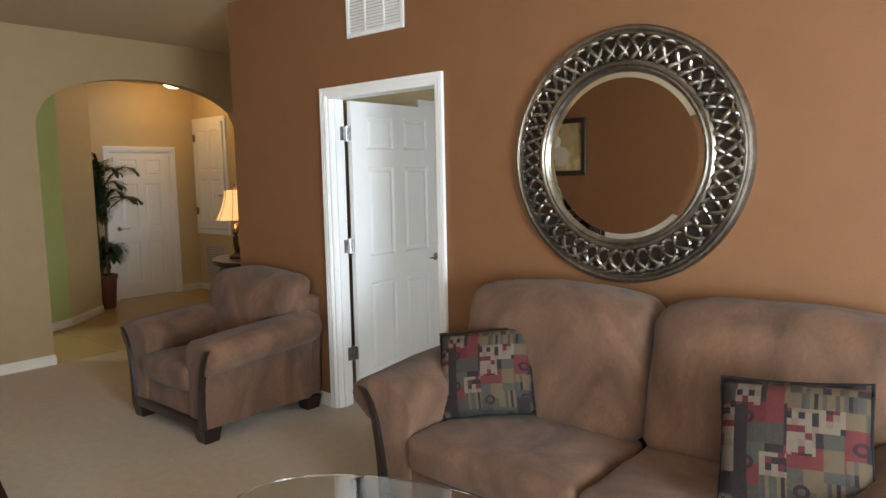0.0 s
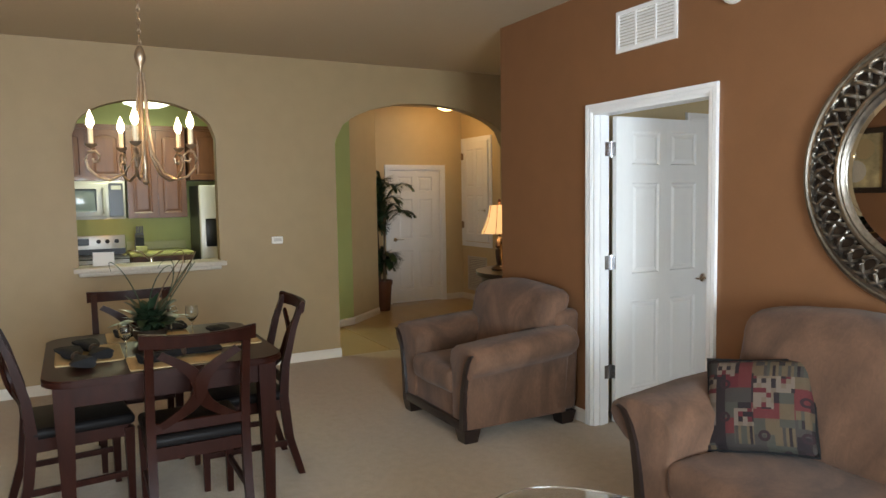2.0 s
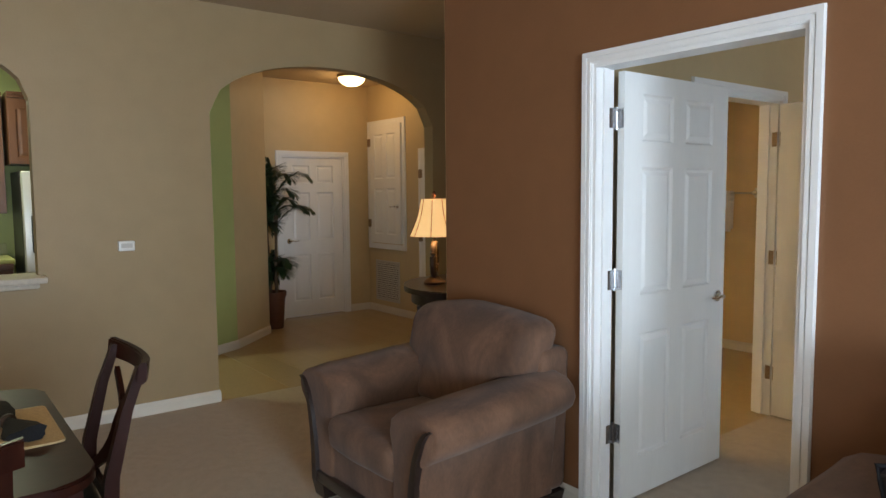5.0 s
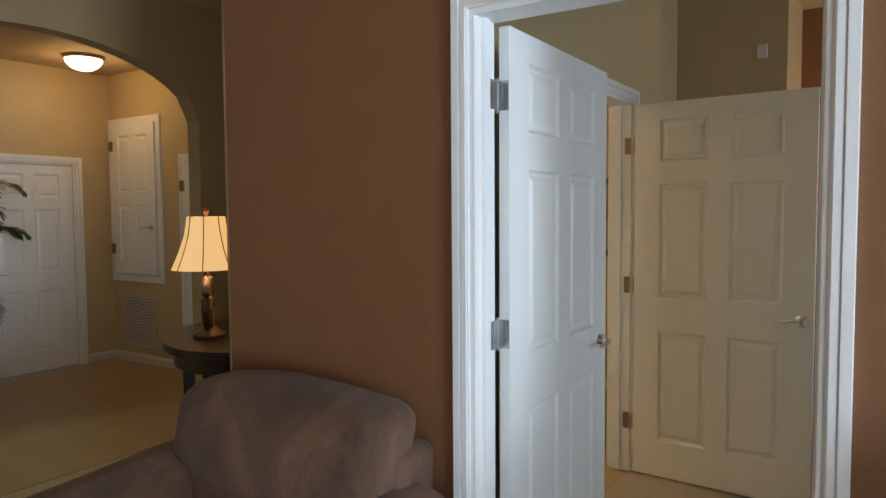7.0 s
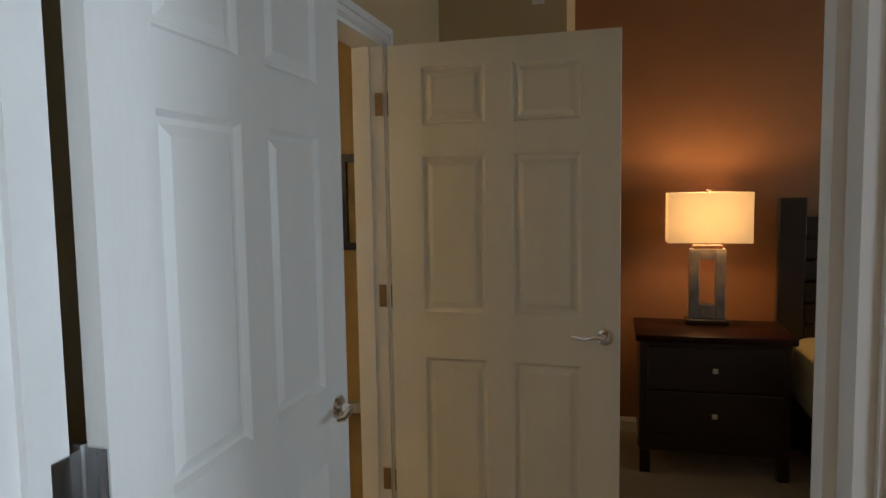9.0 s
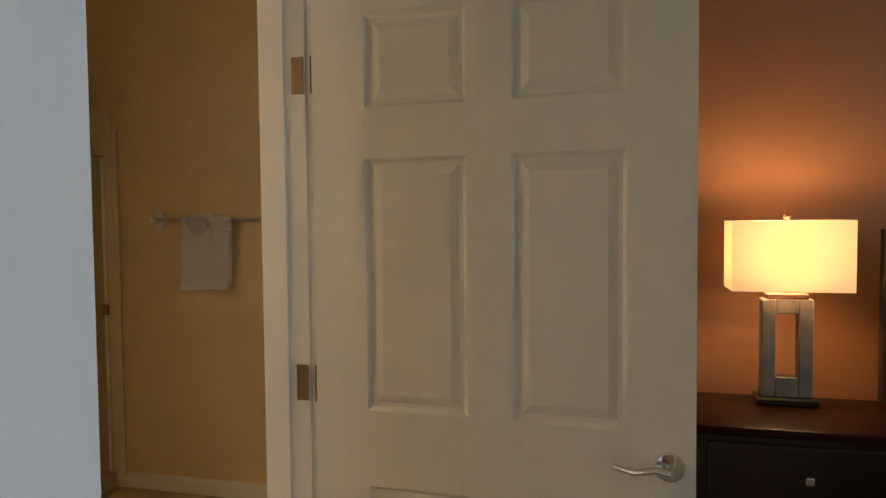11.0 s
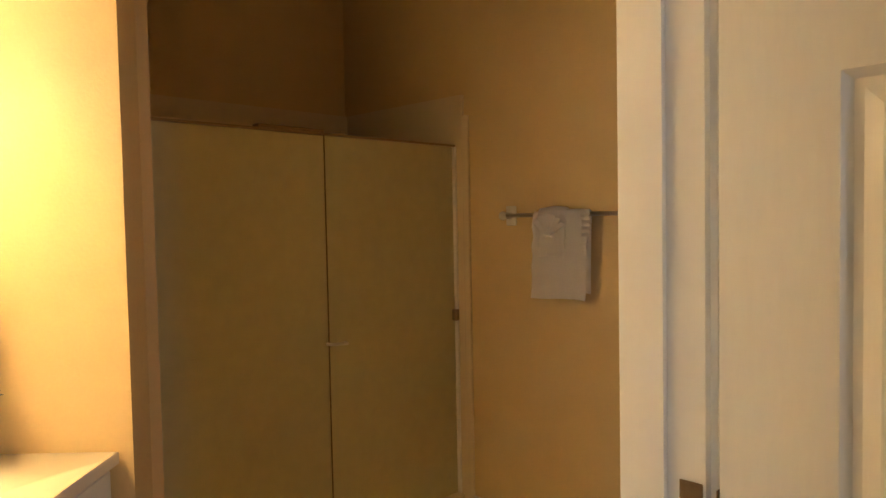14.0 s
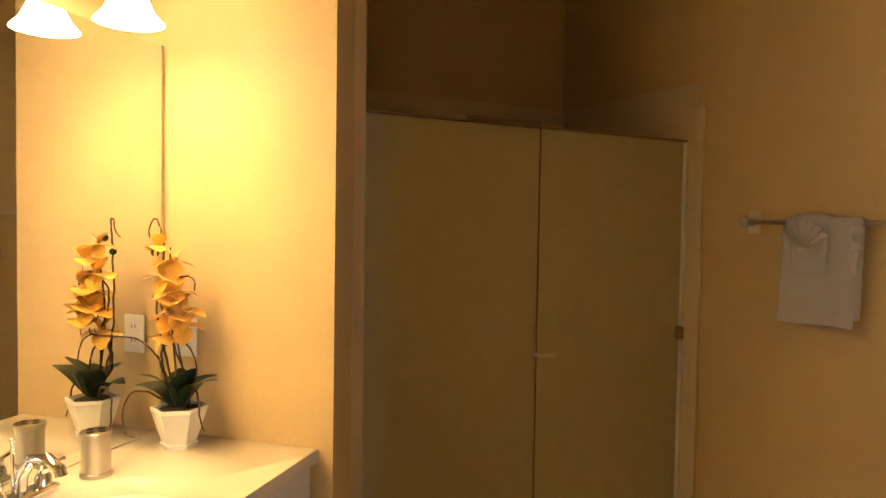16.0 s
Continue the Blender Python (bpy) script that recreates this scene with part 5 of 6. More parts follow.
shade = part("shade", bm, M_CREAMSHADE, tl, "lit cream bell shade")
for k in range(8):
    a = 2 * math.pi * k / 8
    bm = bmesh.new()
    tube(bm, [((r + 0.001) * math.cos(a), (r + 0.001) * math.sin(a), z) for r, z in prof], 0.0025, 5)
    part("rib", bm, M_TWIG, shade)
bm = bmesh.new()
lathe(bm, [(0.006, 0.585), (0.012, 0.60), (0.014, 0.615), (0.006, 0.635)], 12)
tube(bm, [(0, 0, 0.33), (0, 0, 0.59)], 0.004, 6)
part("finial", bm, M_POT, tl)

# ---- bedroom ----
ns = thing("nightstand", pose(-2.56, 6.17, 0), "dark espresso nightstand with two drawers", "nightstand")
bm = bmesh.new()
rbox(bm, 0.0, 0.015, 0.12, 0.72, 0.46, 0.69, 0.004, 1)
part("body", bm, M_ESPRESSO, ns)
bm = bmesh.new()
rbox(bm, -0.02, -0.01, 0.69, 0.74, 0.48, 0.725, 0.008, 2)
part("top", bm, M_CHERRY, ns)
for z0, z1 in ((0.445, 0.665), (0.215, 0.435)):
    bm = bmesh.new()
    rbox(bm, 0.04, -0.003, z0, 0.68, 0.014, z1, 0.004, 1)
    o = part("drawer", bm, M_ESPRESSO, ns)
    bm = bmesh.new()
    rbox(bm, 0.348, -0.026, (z0 + z1) / 2 - 0.014, 0.376, -0.003, (z0 + z1) / 2 + 0.014, 0.004, 1)
    part("knob", bm, M_CHROME, o, "small square chrome knob")
for x in (0.03, 0.69):
    for y in (0.04, 0.43):
        bm = bmesh.new()
        box(bm, x - 0.025, y - 0.025, 0, x + 0.025, y + 0.025, 0.12)
        part("leg", bm, M_ESPRESSO, ns, smooth=False)
bl = thing("bedside_lamp", pose(-2.20, 6.53, 0.725), "stone frame bedside lamp with a lit rectangular shade", "lamp")
bm = bmesh.new()
rbox(bm, -0.11, -0.06, 0, 0.11, 0.06, 0.030, 0.006, 1)
part("base", bm, M_ESPRESSO, bl)
bm = bmesh.new()
for a in ((-0.092, 0.030, -0.040, 0.41), (0.040, 0.030, 0.092, 0.41), (-0.040, 0.030, 0.040, 0.108), (-0.040, 0.352, 0.040, 0.41)):
    rbox(bm, a[0], -0.03, a[1], a[2], 0.03, a[3], 0.004, 1)
part("stone_frame", bm, M_STONE, bl, "veined grey stone frame")
bm = bmesh.new()
rbox(bm, -0.075, -0.03, 0.41, 0.075, 0.03, 0.43, 0.003, 1)
tube(bm, [(0, 0, 0.42), (0, 0, 0.72)], 0.006, 6)
lathe(bm, [(0.008, 0.715), (0.014, 0.725), (0.012, 0.735)], 12)
part("neck", bm, M_POT, bl)
bm = bmesh.new()
o1 = [(-0.211, -0.11), (0.211, -0.11), (0.211, 0.11), (-0.211, 0.11)]
o2 = [(u * 0.985, v * 0.97) for u, v in o1]
L = [[bm.verts.new((u, v, z)) for u, v in o] for o, z in ((o1, 0.445), (o1, 0.712), (o2, 0.712), (o2, 0.445))]
for a, b in zip(L, L[1:] + L[:1]):
    bridge(bm, a, b)
part("shade", bm, M_WHITESHADE, bl, "lit cream linen shade", smooth=False)
bed = thing("bed", pose(-0.75, 6.72, 0), "bed with a dark slatted headboard and gold spread", "bed")
for k in range(8):
    bm = bmesh.new()
    rbox(bm, -0.93, -0.045, 0.35 + 0.12 * k, 0.93, -0.015, 0.455 + 0.12 * k, 0.004, 1)
    part("headboard_slat", bm, M_ESPRESSO, bed)
for x in (-1.07, 0.93):
    bm = bmesh.new()
    rbox(bm, x, -0.06, 0, x + 0.14, 0.0, 1.40, 0.006, 1)
    part("headboard_post", bm, M_ESPRESSO, bed)
bm = bmesh.new()
rbox(bm, -0.98, -2.1, 0.08, 0.98, -0.06, 0.35, 0.02, 2)
part("bed_base", bm, M_ESPRESSO, bed)
bm = bmesh.new()
soft_box(bm, -1.02, -2.12, 0.3, 1.02, -0.08, 0.66, 0.10, 0.04, 3)
part("bedspread", bm, M_BEDDING, bed, "gold quilted bedspread", angle=80)
for x in (-0.5, 0.5):
    bm = bmesh.new()
    blob(bm, (x, -0.28, 0.80), (0.36, 0.14, 0.2), 2.8)
    part("bed_pillow", bm, M_BEDDING, bed)


def framed_art(name, m, w, h, f, label):
    """A framed picture that faces -y; its origin is the middle of its back."""
    p = thing(name, m, label, "picture")
    bm = bmesh.new()
    for a in ((-w / 2, -h / 2, w / 2, -h / 2 + f), (-w / 2, h / 2 - f, w / 2, h / 2), (-w / 2, -h / 2 + f, -w / 2 + f, h / 2 - f), (w / 2 - f, -h / 2 + f, w / 2, h / 2 - f)):
        rbox(bm, a[0], -0.03, a[1], a[2], 0, a[3], 0.004, 1)
    part("frame", bm, M_ESPRESSO, p)
    bm = bmesh.new()
    box(bm, -w / 2 + f, -0.012, -h / 2 + f, w / 2 - f, -0.001, h / 2 - f)
    part("print", bm, M_ART, p, "golden brown abstract print", smooth=False)
    for i, (u, v, r) in enumerate(((-0.12, 0.18, 0.16), (0.14, 0.10, 0.13), (0.02, -0.16, 0.18), (0.2, -0.25, 0.07))):
        bm = bmesh.new()
        a = ring(bm, (u * w, -0.0135 - 0.0004 * i, v * h), r * w, 28, X, Z)
        b = ring(bm, (u * w, -0.0125, v * h), r * w, 28, X, Z)
        bm.faces.new(a)
        bridge(bm, a, b)
        part("print_disc", bm, (M_STRAW, M_PLATE, M_SILL, M_LAMPBODY)[i], p)
    return p


framed_art("picture", pose(-5.12, -2.6, 1.89, 0, 0, 180), 0.78, 0.80, 0.07, "dark framed print of golden discs")
framed_art("picture", pose(-1.24, 6.8, 2.0), 0.5, 0.62, 0.05, "dark framed print over the bed")
framed_art("picture", pose(-4.22, 6.8, 1.4), 0.40, 0.62, 0.05, "dark framed print on the bathroom wall")
bm = bmesh.new()
rbox(bm, -3.09, 6.09, 2.38, -3.03, 6.0995, 2.465, 0.003, 1)
tagged(part("wall_plate", bm, M_PLATE), "white blank plate high on the closet wall", "plate")

# ---- bathroom ----
VM = Matrix.Translation((-5.615, 4.675, 0)) @ pose(0, 0, 0, 0, 0, 135)
van = thing("vanity", VM, "white bathroom vanity with a cultured marble top", "vanity")
# local x runs along the mirror wall towards the corner; the room lies at negative y
bm = bmesh.new()
box(bm, -1.30, -0.50, 0.09, -0.004, -0.002, 0.765)
box(bm, -1.30, -0.44, 0.0, -0.004, -0.002, 0.09)
part("cabinet_body", bm, M_VANITY, van, smooth=False)
for i in range(3):
    x1 = -0.02 - i * 0.425
    bm = bmesh.new()
    rbox(bm, x1 - 0.41, -0.518, 0.12, x1, -0.501, 0.60, 0.003, 1)
    o = part("cabinet_door", bm, M_VANITY, van, smooth=False)
    bm = bmesh.new()
    panel_mesh(bm, x1 - 0.36, 0.17, x1 - 0.05, 0.55, 0.012)
    bmesh.ops.translate(bm, vec=(0, -0.521, 0), verts=bm.verts[:])
    part("panel", bm, M_VANITY, o, smooth=False)
    bm = bmesh.new()
    rbox(bm, x1 - 0.41, -0.518, 0.615, x1, -0.501, 0.75, 0.003, 1)
    part("drawer_front", bm, M_VANITY, van, smooth=False)
bm = bmesh.new()
cx, cy, ra, rb = -0.56, -0.28, 0.225, 0.17
outer = [(-1.31, -0.535), (-0.003, -0.535), (-0.003, -0.002), (-1.31, -0.002)]
n = 40
inner = [(cx + ra * math.cos(2 * math.pi * i / n), cy + rb * math.sin(2 * math.pi * i / n)) for i in range(n)]


def edge_point(u, v):
    dx, dy = u - cx, v - cy
    k = min([(b - cx) / dx for b in (-1.31, -0.003) if dx and (b - cx) / dx > 0] + [(b - cy) / dy for b in (-0.535, -0.002) if dy and (b - cy) / dy > 0])
    return cx + dx * k, cy + dy * k


ot = [edge_point(*p) for p in inner]
for c in outer:
    j = min(range(n), key=lambda i: (ot[i][0] - c[0]) ** 2 + (ot[i][1] - c[1]) ** 2)
    ot[j] = c
loops = [[bm.verts.new((u, v, 0.765)) for u, v in ot], [bm.verts.new((u, v, 0.795)) for u, v in ot], [bm.verts.new((u, v, 0.80)) for u, v in [(cx + (a - cx) * 0.992, cy + (b - cy) * 0.992) for a, b in ot]],
         [bm.verts.new((cx + (u - cx) * 1.06, cy + (v - cy) * 1.06, 0.80)) for u, v in inner], [bm.verts.new((u, v, 0.796)) for u, v in inner]]
for k, z in ((0.93, 0.765), (0.8, 0.715), (0.5, 0.675), (0.12, 0.665)):
    loops.append([bm.verts.new((cx + (u - cx) * k, cy + (v - cy) * k, z)) for u, v in inner])
for a, b in zip(loops, loops[1:]):
    bridge(bm, a, b)
bm.faces.new(loops[-1])
part("countertop", bm, M_MARBLE, van, "cream cultured marble top with an oval bowl", angle=50)
bm = bmesh.new()
box(bm, -1.30, -0.006, 0.803, -0.012, -0.001, 1.95)
tagged(part("vanity_mirror", bm, M_MIRROR, smooth=False), "frameless bathroom wall mirror above the vanity", "mirror").matrix_world = VM
bm = bmesh.new()
box(bm, -0.011, -0.012, 0.803, -0.0015, -0.001, 1.95)
tagged(part("mirror_channel", bm, M_CREAM, smooth=False), "cream strip beside the bathroom mirror", "trim", kind="structure").matrix_world = VM
tap = thing("bathroom_faucet", VM @ pose(-0.55, -0.075, 0.80), "chrome two-handle bathroom faucet", "faucet")
bm = bmesh.new()
rbox(bm, -0.085, -0.028, 0, 0.085, 0.028, 0.018, 0.008, 3)
part("base", bm, M_CHROME, tap)
bm = bmesh.new()
tube(bm, [(0, 0, 0.015), (0, -0.004, 0.06), (0, -0.03, 0.098), (0, -0.075, 0.105), (0, -0.11, 0.085), (0, -0.115, 0.07)], 0.013, 12)
part("spout", bm, M_CHROME, tap)
bm = bmesh.new()
tube(bm, [(0, 0.022, 0.015), (0, 0.024, 0.13)], 0.004, 8)
blob(bm, (0, 0.024, 0.135), (0.007, 0.007, 0.007), 2, 10, 8)
part("lift_rod", bm, M_CHROME, tap)
for s in (-1, 1):
    bm = bmesh.new()
    lathe(bm, [(0.02, 0.016), (0.018, 0.035), (0.012, 0.045), (0.014, 0.055), (0.008, 0.062)], 16, (s * 0.06, 0, 0))
    tube(bm, [(s * 0.06, 0, 0.055), (s * 0.11, -0.01, 0.064)], 0.006, 8)
    part("tap_handle", bm, M_CHROME, tap)
cup = thing("toothbrush_holder", VM @ pose(-0.368, -0.110, 0.80), "brushed steel toothbrush holder", "holder")
bm = bmesh.new()
lathe(bm, [(0.037, 0), (0.038, 0.002), (0.038, 0.010), (0.034, 0.012), (0.034, 0.098), (0.037, 0.10), (0.037, 0.110), (0.034, 0.112)], 28)
part("body", bm, M_NICKEL, cup)
for a in range(4):
    bm = bmesh.new()
    lathe(bm, [(0.009, 0.1121), (0.009, 0.1128)], 14, (0.019 * math.cos(a * 1.57), 0.019 * math.sin(a * 1.57), 0))
    part("slot", bm, M_BLACK, cup, "dark round hole")
outl = thing("wall_outlet", VM @ pose(-0.0035, -0.10, 1.03, 0, 0, -90), "white wall outlet beside the mirror", "outlet")
bm = bmesh.new()
rbox(bm, -0.036, -0.006, 0, 0.036, 0, 0.115, 0.003, 2)
part("plate", bm, M_PLATE, outl)
for z in (0.036, 0.079):
    bm = bmesh.new()
    rbox(bm, -0.017, -0.0075, z - 0.014, 0.017, -0.0055, z + 0.014, 0.001, 1)
    o = part("socket", bm, M_PORCELAIN, outl)
    bm = bmesh.new()
    for x in (-0.006, 0.006):
        box(bm, x - 0.0012, -0.008, z - 0.004, x + 0.0012, -0.0074, z + 0.006)
    part("slot", bm, M_BLACK, o)

# vanity light bar with bell shades
vl = thing("vanity_light", VM @ pose(-0.587, 0, 2.05), "nickel vanity light with lit bell shades", "wall lamp")
bm = bmesh.new()
rbox(bm, -0.66, -0.03, -0.04, 0.36, -0.001, 0.04, 0.01, 2)
part("back_plate", bm, M_NICKEL, vl)
# the fourth arm and shade lie out of view, added to brighten the shower
for k in range(4):
    x = 0.30 - 0.30 * k
    bm = bmesh.new()
    tube(bm, [(x, -0.03, 0), (x, -0.10, 0.03), (x, -0.14, 0.02), (x, -0.14, -0.01)], 0.008, 8)
    arm = part("arm", bm, M_NICKEL, vl)
    bm = bmesh.new()
    prof = [(0.022, 0.0), (0.03, -0.02), (0.045, -0.06), (0.062, -0.095), (0.085, -0.12)]
    rings = [ring(bm, (x, -0.14, z), r, 28) for r, z in prof]
    rings += [ring(bm, (x, -0.14, z), r - 0.003, 28) for r, z in reversed(prof)]
    for a, b in zip(rings, rings[1:]):
        bridge(bm, a, b)
    bm.faces.new(list(reversed(rings[0])))
    part("shade", bm, M_OPAL, arm, "lit opal bell shade")

# orchid
orc = thing("orchid", VM @ pose(-0.112, -0.155, 0.80), "orange silk orchid with curling twigs in a white pot", "plant")
bm = bmesh.new()
a6 = [ring(bm, (0, 0, z), r, 6) for r, z in ((0.050, 0), (0.052, 0.012), (0.046, 0.016), (0.060, 0.055), (0.074, 0.100), (0.077, 0.104), (0.077, 0.114), (0.068, 0.114), (0.064, 0.092))]
for a, b in zip(a6, a6[1:]):
    bridge(bm, a, b)
bm.faces.new(list(reversed(a6[0]))), bm.faces.new(a6[-1])
part("pot", bm, M_PORCELAIN, orc, "white hexagonal ceramic pot", smooth=False)
bm = bmesh.new()
lathe(bm, [(0.0005, 0.110), (0.055, 0.106), (0.062, 0.096)], 14)
part("moss", bm, M_SOIL, orc)
rng = random.Random(21)
# broad leaves: direction, length, rise, width
for a, ln, e, wd in ((1.75, 0.125, 0.30, 0.044), (2.6, 0.125, 0.75, 0.042), (4.6, 0.14, 0.52, 0.045), (4.3, 0.12, 1.0, 0.040), (5.5, 0.11, 0.60, 0.038), (0.6, 0.10, 0.85, 0.036)):
    bm = bmesh.new()
    base = Vector((0.012 * math.cos(a), 0.012 * math.sin(a), 0.115))
    leaf_blade(bm, base, base + Vector((ln * math.cos(a) * math.cos(e), ln * math.sin(a) * math.cos(e), ln * math.sin(e) + 0.015)), wd, 0.03)
    part("leaf", bm, M_LEAF2, orc, angle=80)
stems = []
for s_, top in ((0, 0.56), (1, 0.42)):
    pts = [Vector((0.015 * s_ + 0.012 * math.sin(4 * f + s_), 0.045 * math.sin(2.2 * f) - 0.02 * s_ - 0.015 * f, 0.1 + (top - 0.1) * f)) for f in [k / 12 for k in range(13)]]
    bm = bmesh.new()
    tube(bm, pts, 0.0035, 6, r1=0.002)
    part("stem", bm, M_TWIG, orc)
    stems.append(pts)


def blossom(p, n0, size):
    """Five broad petals, two wide and three narrow, cupped round a lip."""
    t1 = n0.cross(Vector((0, 0, 1))).normalized()
    t2 = n0.cross(t1).normalized()
    bm = bmesh.new()
    size_ = size * 1.15
    for k in range(5):
        a = 2 * math.pi * k / 5 + math.pi / 2
        wide = k in (1, 4)
        d = (t1 * math.cos(a) + t2 * math.sin(a)) * size_ * (1.0 if wide else 0.9) + n0 * size * rng.uniform(-0.1, 0.35)
        leaf_blade(bm, p, p + d, size_ * (0.60 if wide else 0.42), size * 0.16)
    leaf_blade(bm, p, p + n0 * size * 0.45 - t2 * size * 0.2, size * 0.18, size * 0.1)
    part("blossom", bm, M_PETAL, orc, angle=80)


for st, k, side, size in ((0, 12, 0.6, 0.040), (0, 11, -0.7, 0.048), (0, 10, 0.1, 0.055), (0, 9, -0.9, 0.056), (1, 12, 0.5, 0.058), (1, 11, -0.5, 0.062), (1, 10, 0.0, 0.062), (1, 9, -0.8, 0.056), (1, 8, 0.6, 0.052)):
    n0 = Vector((-0.75, side, rng.uniform(-0.1, 0.35))).normalized()
    blossom(stems[st][k] + Vector((-0.018, side * 0.042, rng.uniform(-0.008, 0.008))), n0, size)
for k, dy in ((12, 0.03), (11, 0.05)):
    bm = bmesh.new()
    blob(bm, stems[0][k] + Vector((0, dy, 0.02)), (0.010, 0.012, 0.010), 2.0, 10, 8)
    part("bud", bm, M_LEAF, orc, "small green bud")


def twig(ctrl, r=0.0036):
    """A crooked twig along a smooth curve through a few places."""
    ctrl = [Vector(c) for c in ctrl]
    pts = []
    for k in range(len(ctrl) - 1):
        p0, p1, p2, p3 = ctrl[max(0, k - 1)], ctrl[k], ctrl[k + 1], ctrl[min(len(ctrl) - 1, k + 2)]
        for q in range(6):
            f = q / 6
            c = 0.5 * ((2 * p1) + (p2 - p0) * f + (2 * p0 - 5 * p1 + 4 * p2 - p3) * f * f + (3 * p1 - p0 - 3 * p2 + p3) * f ** 3)
            pts.append(c + Vector(noise.noise_vector(c * 40)) * 0.004)
    bm = bmesh.new()
    tube(bm, pts + [ctrl[-1]], r, 5, r1=r * 0.5)
    part("twig", bm, M_TWIG, orc)


twig(((0, 0.01, 0.11), (0.01, 0.05, 0.24), (0.0, 0.075, 0.38), (0.01, 0.060, 0.54), (0.0, 0.066, 0.62), (-0.01, 0.078, 0.635), (-0.01, 0.092, 0.60), (0, 0.10, 0.585)))
twig(((0, 0.02, 0.11), (0, 0.06, 0.22), (-0.02, 0.075, 0.27), (-0.05, 0.11, 0.305), (-0.10, 0.135, 0.315), (-0.15, 0.140, 0.33), (-0.16, 0.142, 0.345)))
twig(((0, 0.0, 0.11), (0.01, 0.055, 0.20), (0, 0.06, 0.26), (0, 0.02, 0.295), (0, -0.035, 0.28), (0, -0.055, 0.22), (0, -0.045, 0.16)))
twig(((0, -0.01, 0.11), (0, -0.01, 0.22), (0, 0.03, 0.31), (0, 0.06, 0.41), (0, 0.02, 0.47), (0, -0.045, 0.475), (0, -0.05, 0.44)))
twig(((0, -0.02, 0.11), (0, -0.05, 0.16), (-0.01, -0.072, 0.13), (-0.01, -0.078, 0.08), (-0.01, -0.09, 0.05)))
twig(((0, 0.02, 0.11), (-0.04, 0.07, 0.155), (-0.06, 0.115, 0.15), (-0.07, 0.13, 0.10), (-0.07, 0.12, 0.04), (-0.06, 0.10, 0.03)))

# shower
sh = thing("shower_doors", pose(-5.54, 5.23, 0), "sliding obscure bronze glass shower doors", "shower")
for y0, y1, x in ((0.0, 0.80, -0.004), (0.78, 1.536, 0.0045)):
    bm = bmesh.new()
    box(bm, x - 0.003, y0 + 0.002, 0.094, x + 0.003, y1 - 0.002, 1.802)
    pane = part("pane", bm, M_SHOWER, sh, smooth=False)
    bm = bmesh.new()
    box(bm, x - 0.0034, y0, 0.094, x + 0.0034, y0 + 0.0019, 1.802)
    part("edge_strip", bm, M_BRONZE, pane, smooth=False)
bm = bmesh.new()
tube(bm, [(0.012, 0.765, 0.943), (0.040, 0.772, 0.943), (0.040, 0.848, 0.938), (0.012, 0.855, 0.938)], 0.007, 8)
part("pull", bm, M_PLATE, sh, "short bright pull")
bm = bmesh.new()
rbox(bm, 0.014, 1.505, 0.955, 0.045, 1.53, 1.01, 0.004, 1)
part("catch", bm, M_BRONZE, sh)
bm = bmesh.new()
box(bm, -0.02, 0.0, 1.803, 0.016, 1.55, 1.812)
part("top_track", bm, M_BRONZE, sh, smooth=False)
bm = bmesh.new()
rbox(bm, -0.024, 0.47, 1.8125, 0.020, 0.775, 1.826, 0.003, 1)
part("roller_cover", bm, M_BRONZE, sh, "dark roller cover")
bm = bmesh.new()
box(bm, -0.02, 1.535, 0.09, 0.024, 1.548, 1.80)
part("side_channel", bm, M_PLATE, sh, "bright metal side channel", smooth=False)
bm = bmesh.new()
rbox(bm, -0.05, 0.0, 0.0, 0.05, 1.548, 0.092, 0.012, 2)
part("curb", bm, M_SURROUND, sh)
ss = thing("shower_surround", pose(-5.5, 5.23, 0), "cream acrylic shower surround", "shower", kind="structure")
bm = bmesh.new()
box(bm, -0.91, 0.0, 0.0, -0.88, 1.565, 2.05)
box(bm, -0.88, 1.552, 0.0, 0.02, 1.568, 2.05)
box(bm, -0.88, 0.0, 0.0, -0.03, 0.012, 2.05)
part("panel", bm, M_SURROUND, ss, smooth=False)
bm = bmesh.new()
rbox(bm, -0.02, 1.553, 0.0, 0.055, 1.569, 1.95, 0.006, 2)
part("flange", bm, M_SURROUND, ss)
bm = bmesh.new()
box(bm, -0.88, 0.012, 0.0, -0.09, 1.552, 0.05)
part("pan", bm, M_SURROUND, ss, smooth=False)

# towel bar and towels
tbx = thing("towel_bar", pose(-5.19, 6.8, 1.46), "towel bar with square brackets on the wall", "towel bar")
bm = bmesh.new()
tube(bm, [(0.0, -0.062, 0), (0.65, -0.062, 0)], 0.009, 12)
part("bar", bm, M_NICKEL, tbx)
for x in (0.0, 0.65):
    bm = bmesh.new()
    rbox(bm, x - 0.028, -0.012, -0.045, x + 0.028, 0, 0.045, 0.005, 2)
    tube(bm, [(x, -0.01, 0), (x, -0.07, 0)], 0.014, 12)
    blob(bm, (x, -0.066, 0), (0.02, 0.018, 0.02), 2.2, 14, 10)
    part("bracket", bm, M_PORCELAIN, tbx, "pale ceramic bracket")


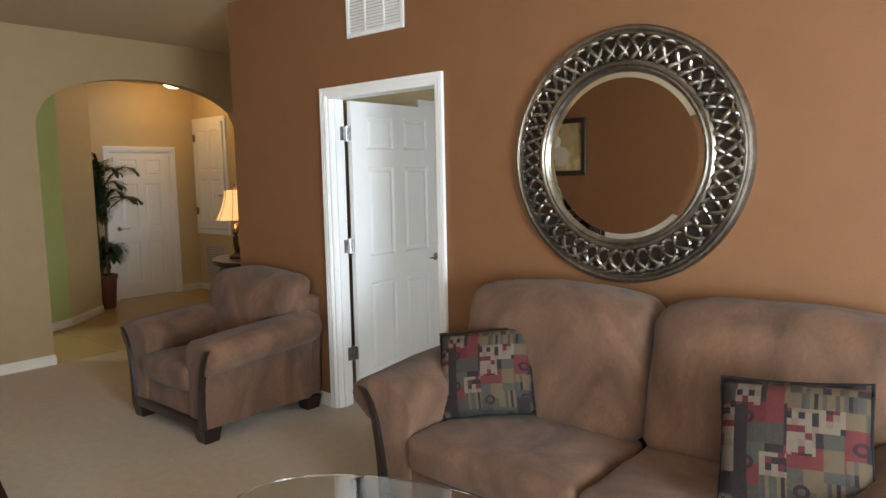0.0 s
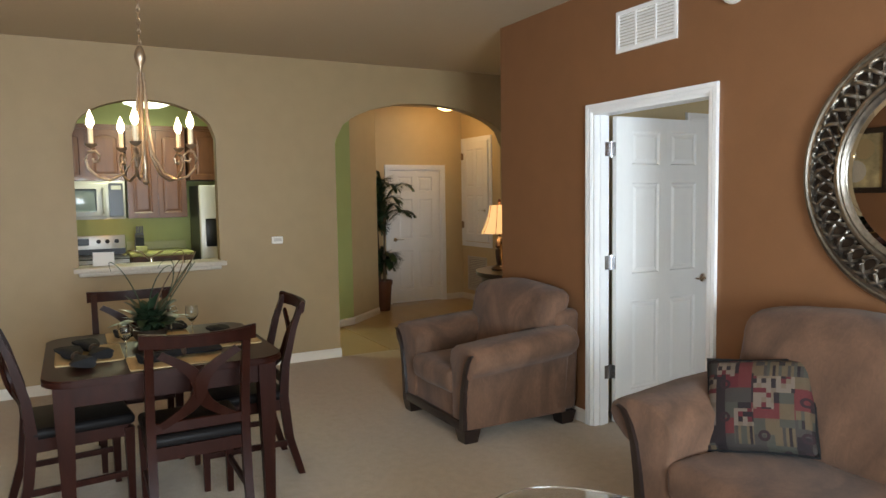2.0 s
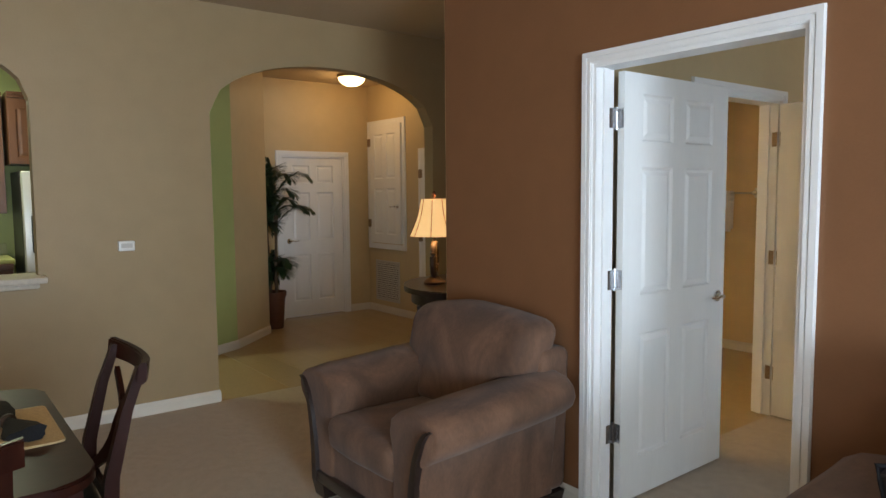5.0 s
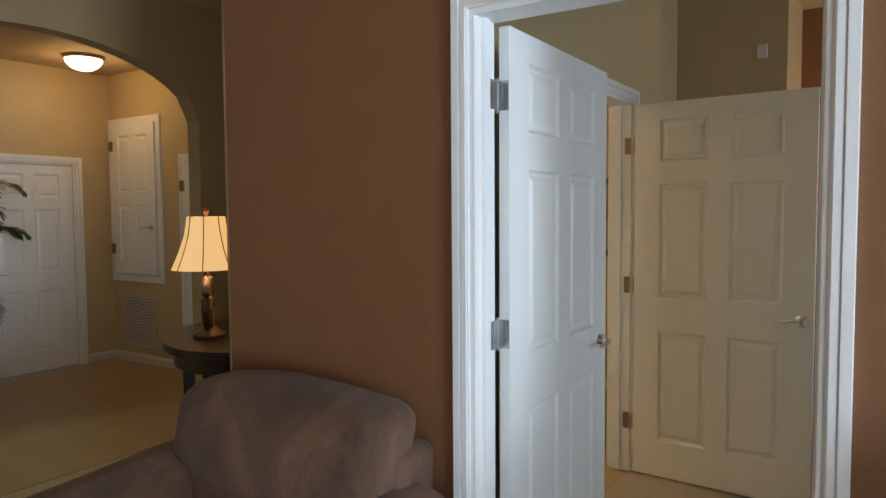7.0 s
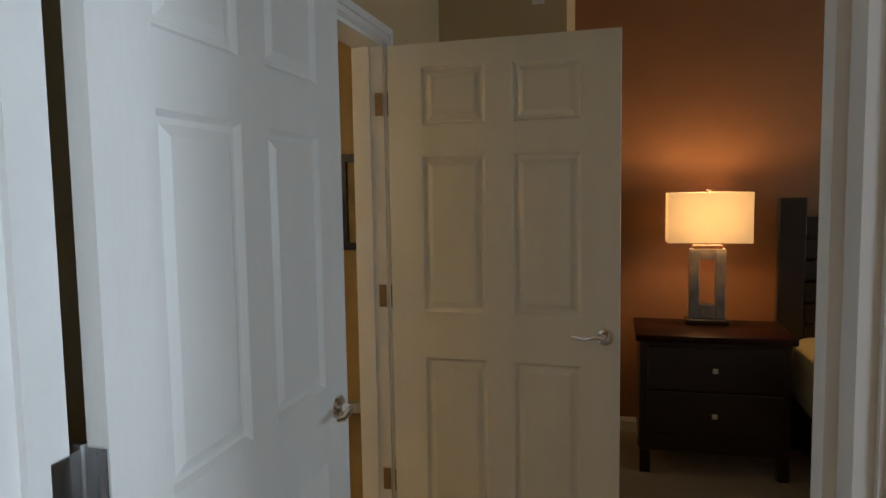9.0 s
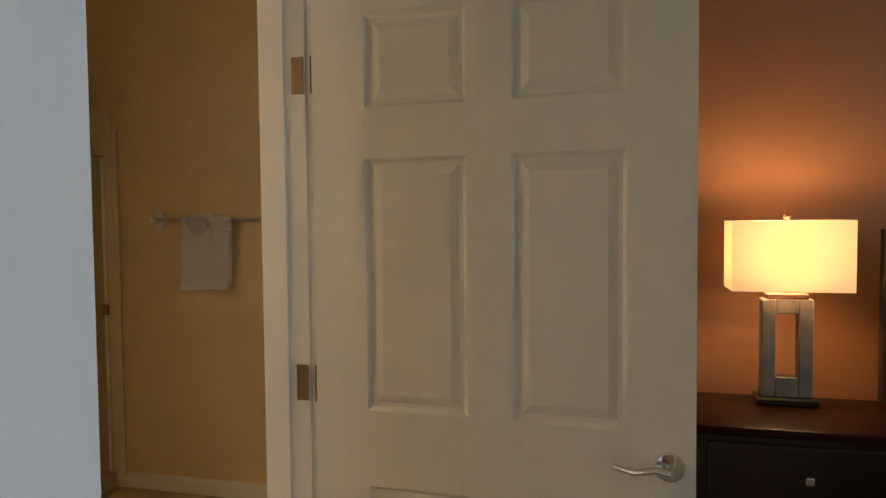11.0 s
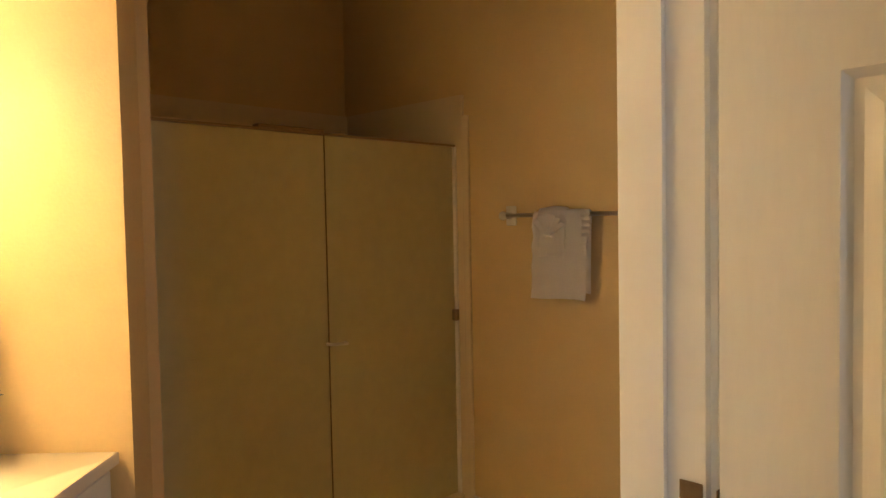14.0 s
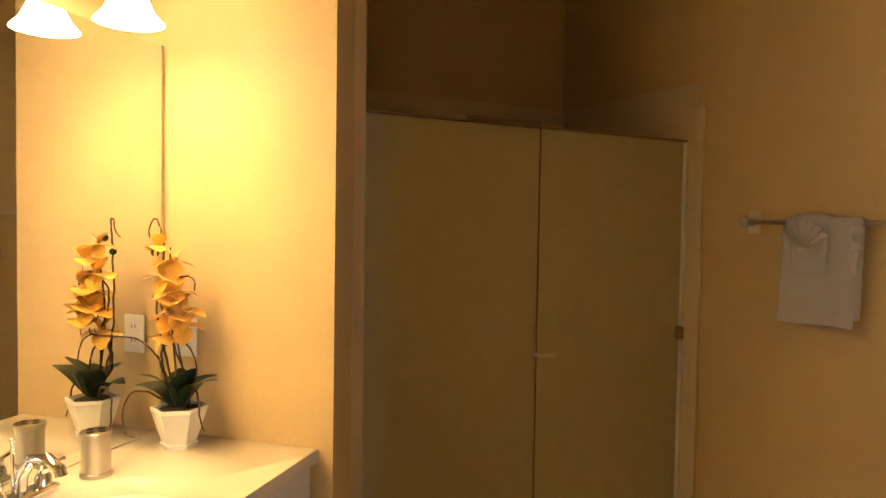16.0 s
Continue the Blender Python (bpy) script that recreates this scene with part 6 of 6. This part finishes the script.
def draped(name, m, w, front, back, label, th=0.010, seed=0):
    """A towel hung over the bar."""
    t = thing(name, m, label, "towel", group="white towels")
    bm = bmesh.new()
    prof = [(-0.018 - 0.006, -front)] + [(-0.016 - 0.008 * math.sin(3 * k), -front + front * k / 8) for k in range(1, 8)]
    prof += [(-0.016, 0.0), (-0.011, 0.013), (0.0, 0.018), (0.011, 0.013), (0.016, 0.0), (0.016, -back * 0.5), (0.018, -back)]
    nx = 14
    grid = []
    for j, (y, z) in enumerate(prof):
        grid.append([])
        for i in range(nx + 1):
            x = -w / 2 + w * i / nx
            wob = 0.006 * math.sin(9 * x / w * 2 + seed) * min(1, max(0, -z) / 0.15)
            grid[-1].append(bm.verts.new((x + 0.004 * math.sin(7 * z + seed), y - abs(wob), z - 0.004 * math.sin(5 * i / nx + seed))))
    for a, b in zip(grid, grid[1:]):
        for i in range(nx):
            bm.faces.new((a[i], a[i + 1], b[i + 1], b[i]))
    bmesh.ops.solidify(bm, geom=bm.faces[:], thickness=th)
    part("cloth", bm, M_TOWEL, t, angle=80)
    return t


TB = pose(-5.19, 6.738, 1.46)
draped("bath_towel", TB @ pose(0.312, 0, 0), 0.275, 0.355, 0.33, "white bath towel folded over the bar", 0.016, 1)
draped("hand_towel", TB @ pose(0.283, -0.014, 0.014), 0.14, 0.19, 0.13, "small white towel folded over the bath towel", 0.012, 2)
ft = thing("folded_washcloth", TB @ pose(0.290, -0.052, -0.058), "white washcloth folded into a fan", "towel", group="white towels")
bm = bmesh.new()
prev = None
for i in range(13):
    a = math.radians(-60 + 120 * i / 12)
    rr, yy = 0.092, -0.020 * (i % 2)
    cur = [bm.verts.new((0.008 * math.sin(a), yy, -0.03)), bm.verts.new((rr * math.sin(a), yy - 0.004, -0.03 + rr * math.cos(a)))]
    if prev:
        bm.faces.new((prev[0], cur[0], cur[1], prev[1]))
    prev = cur
bmesh.ops.solidify(bm, geom=bm.faces[:], thickness=0.004)
part("fan", bm, M_TOWEL, ft, smooth=False)
bm = bmesh.new()
tube(bm, [(-0.02, -0.008, -0.035), (0.0, -0.022, -0.03), (0.02, -0.008, -0.035)], 0.006, 6)
part("tie", bm, M_TOWEL, ft)

tail = thing("towel_bow", TB @ pose(0.452, -0.020, -0.030), "white pleated cloth tail beside the bath towel", "towel", group="white towels")
bm = bmesh.new()
prev = None
for i in range(9):
    f = i / 8
    cur = [bm.verts.new((0.016 * (i % 2) - 0.008 + dx, -0.012 * (i % 2), 0.045 - 0.105 * f)) for dx in (-0.022, 0.016)]
    if prev:
        bm.faces.new((prev[0], prev[1], cur[1], cur[0]))
    prev = cur
bmesh.ops.solidify(bm, geom=bm.faces[:], thickness=0.006)
part("pleats", bm, M_TOWEL, tail, smooth=False)

# ---- glazing ----
for nm, m, u0, u1, z0, z1 in (("window_1", pose(0, -2.66, 0, 0, 0, -90), 0.10, 2.50, 0.03, 2.10), ("window_2", pose(1.26, 0, 0), 4.42, 5.82, 0.85, 2.15), ("window_3", pose(3.04, 0, 0), -0.4, 1.6, 0.45, 2.15)):
    w = thing(nm, m, "white framed glazed opening to daylight", "window", kind="structure")
    bm = bmesh.new()
    for a in ((u0, z0, u1, z0 + 0.06), (u0, z1 - 0.06, u1, z1), (u0, z0 + 0.06, u0 + 0.06, z1 - 0.06), (u1 - 0.06, z0 + 0.06, u1, z1 - 0.06), ((u0 + u1) / 2 - 0.04, z0 + 0.06, (u0 + u1) / 2 + 0.04, z1 - 0.06)):
        box(bm, -0.04, a[0], a[1], 0.04, a[2], a[3])
    part("window_frame", bm, M_WHITE, w, smooth=False)
    for k in range(2):
        bm = bmesh.new()
        box(bm, -0.003, u0 + (u1 - u0) * k / 2 + 0.045, z0 + 0.05, 0.003, u0 + (u1 - u0) * (k + 1) / 2 - 0.045, z1 - 0.05)
        o = part("pane", bm, M_GLASS, w, smooth=False)
        o.visible_shadow = False

# ---- floor tiles of the foyer ----
tile = bmesh.new()
rbox(tile, -0.1495, -0.152, -0.006, 0.1495, 0.152, 0.0, 0.0008, 1)
tile_me = mesh_of("tile", tile, M_TILE, False)
floor_ob = bpy.data.objects["floor_foyer"]
for i in range(10):
    for j in range(8):
        x, y = -6.36 - 0.30 * i, 3.0 + 0.305 * j + 0.16
        if x > -8.85 and y < 5.3:
            o = new("tile", tile_me)
            o.parent = floor_ob
            o.location = (x, y, 0.0)
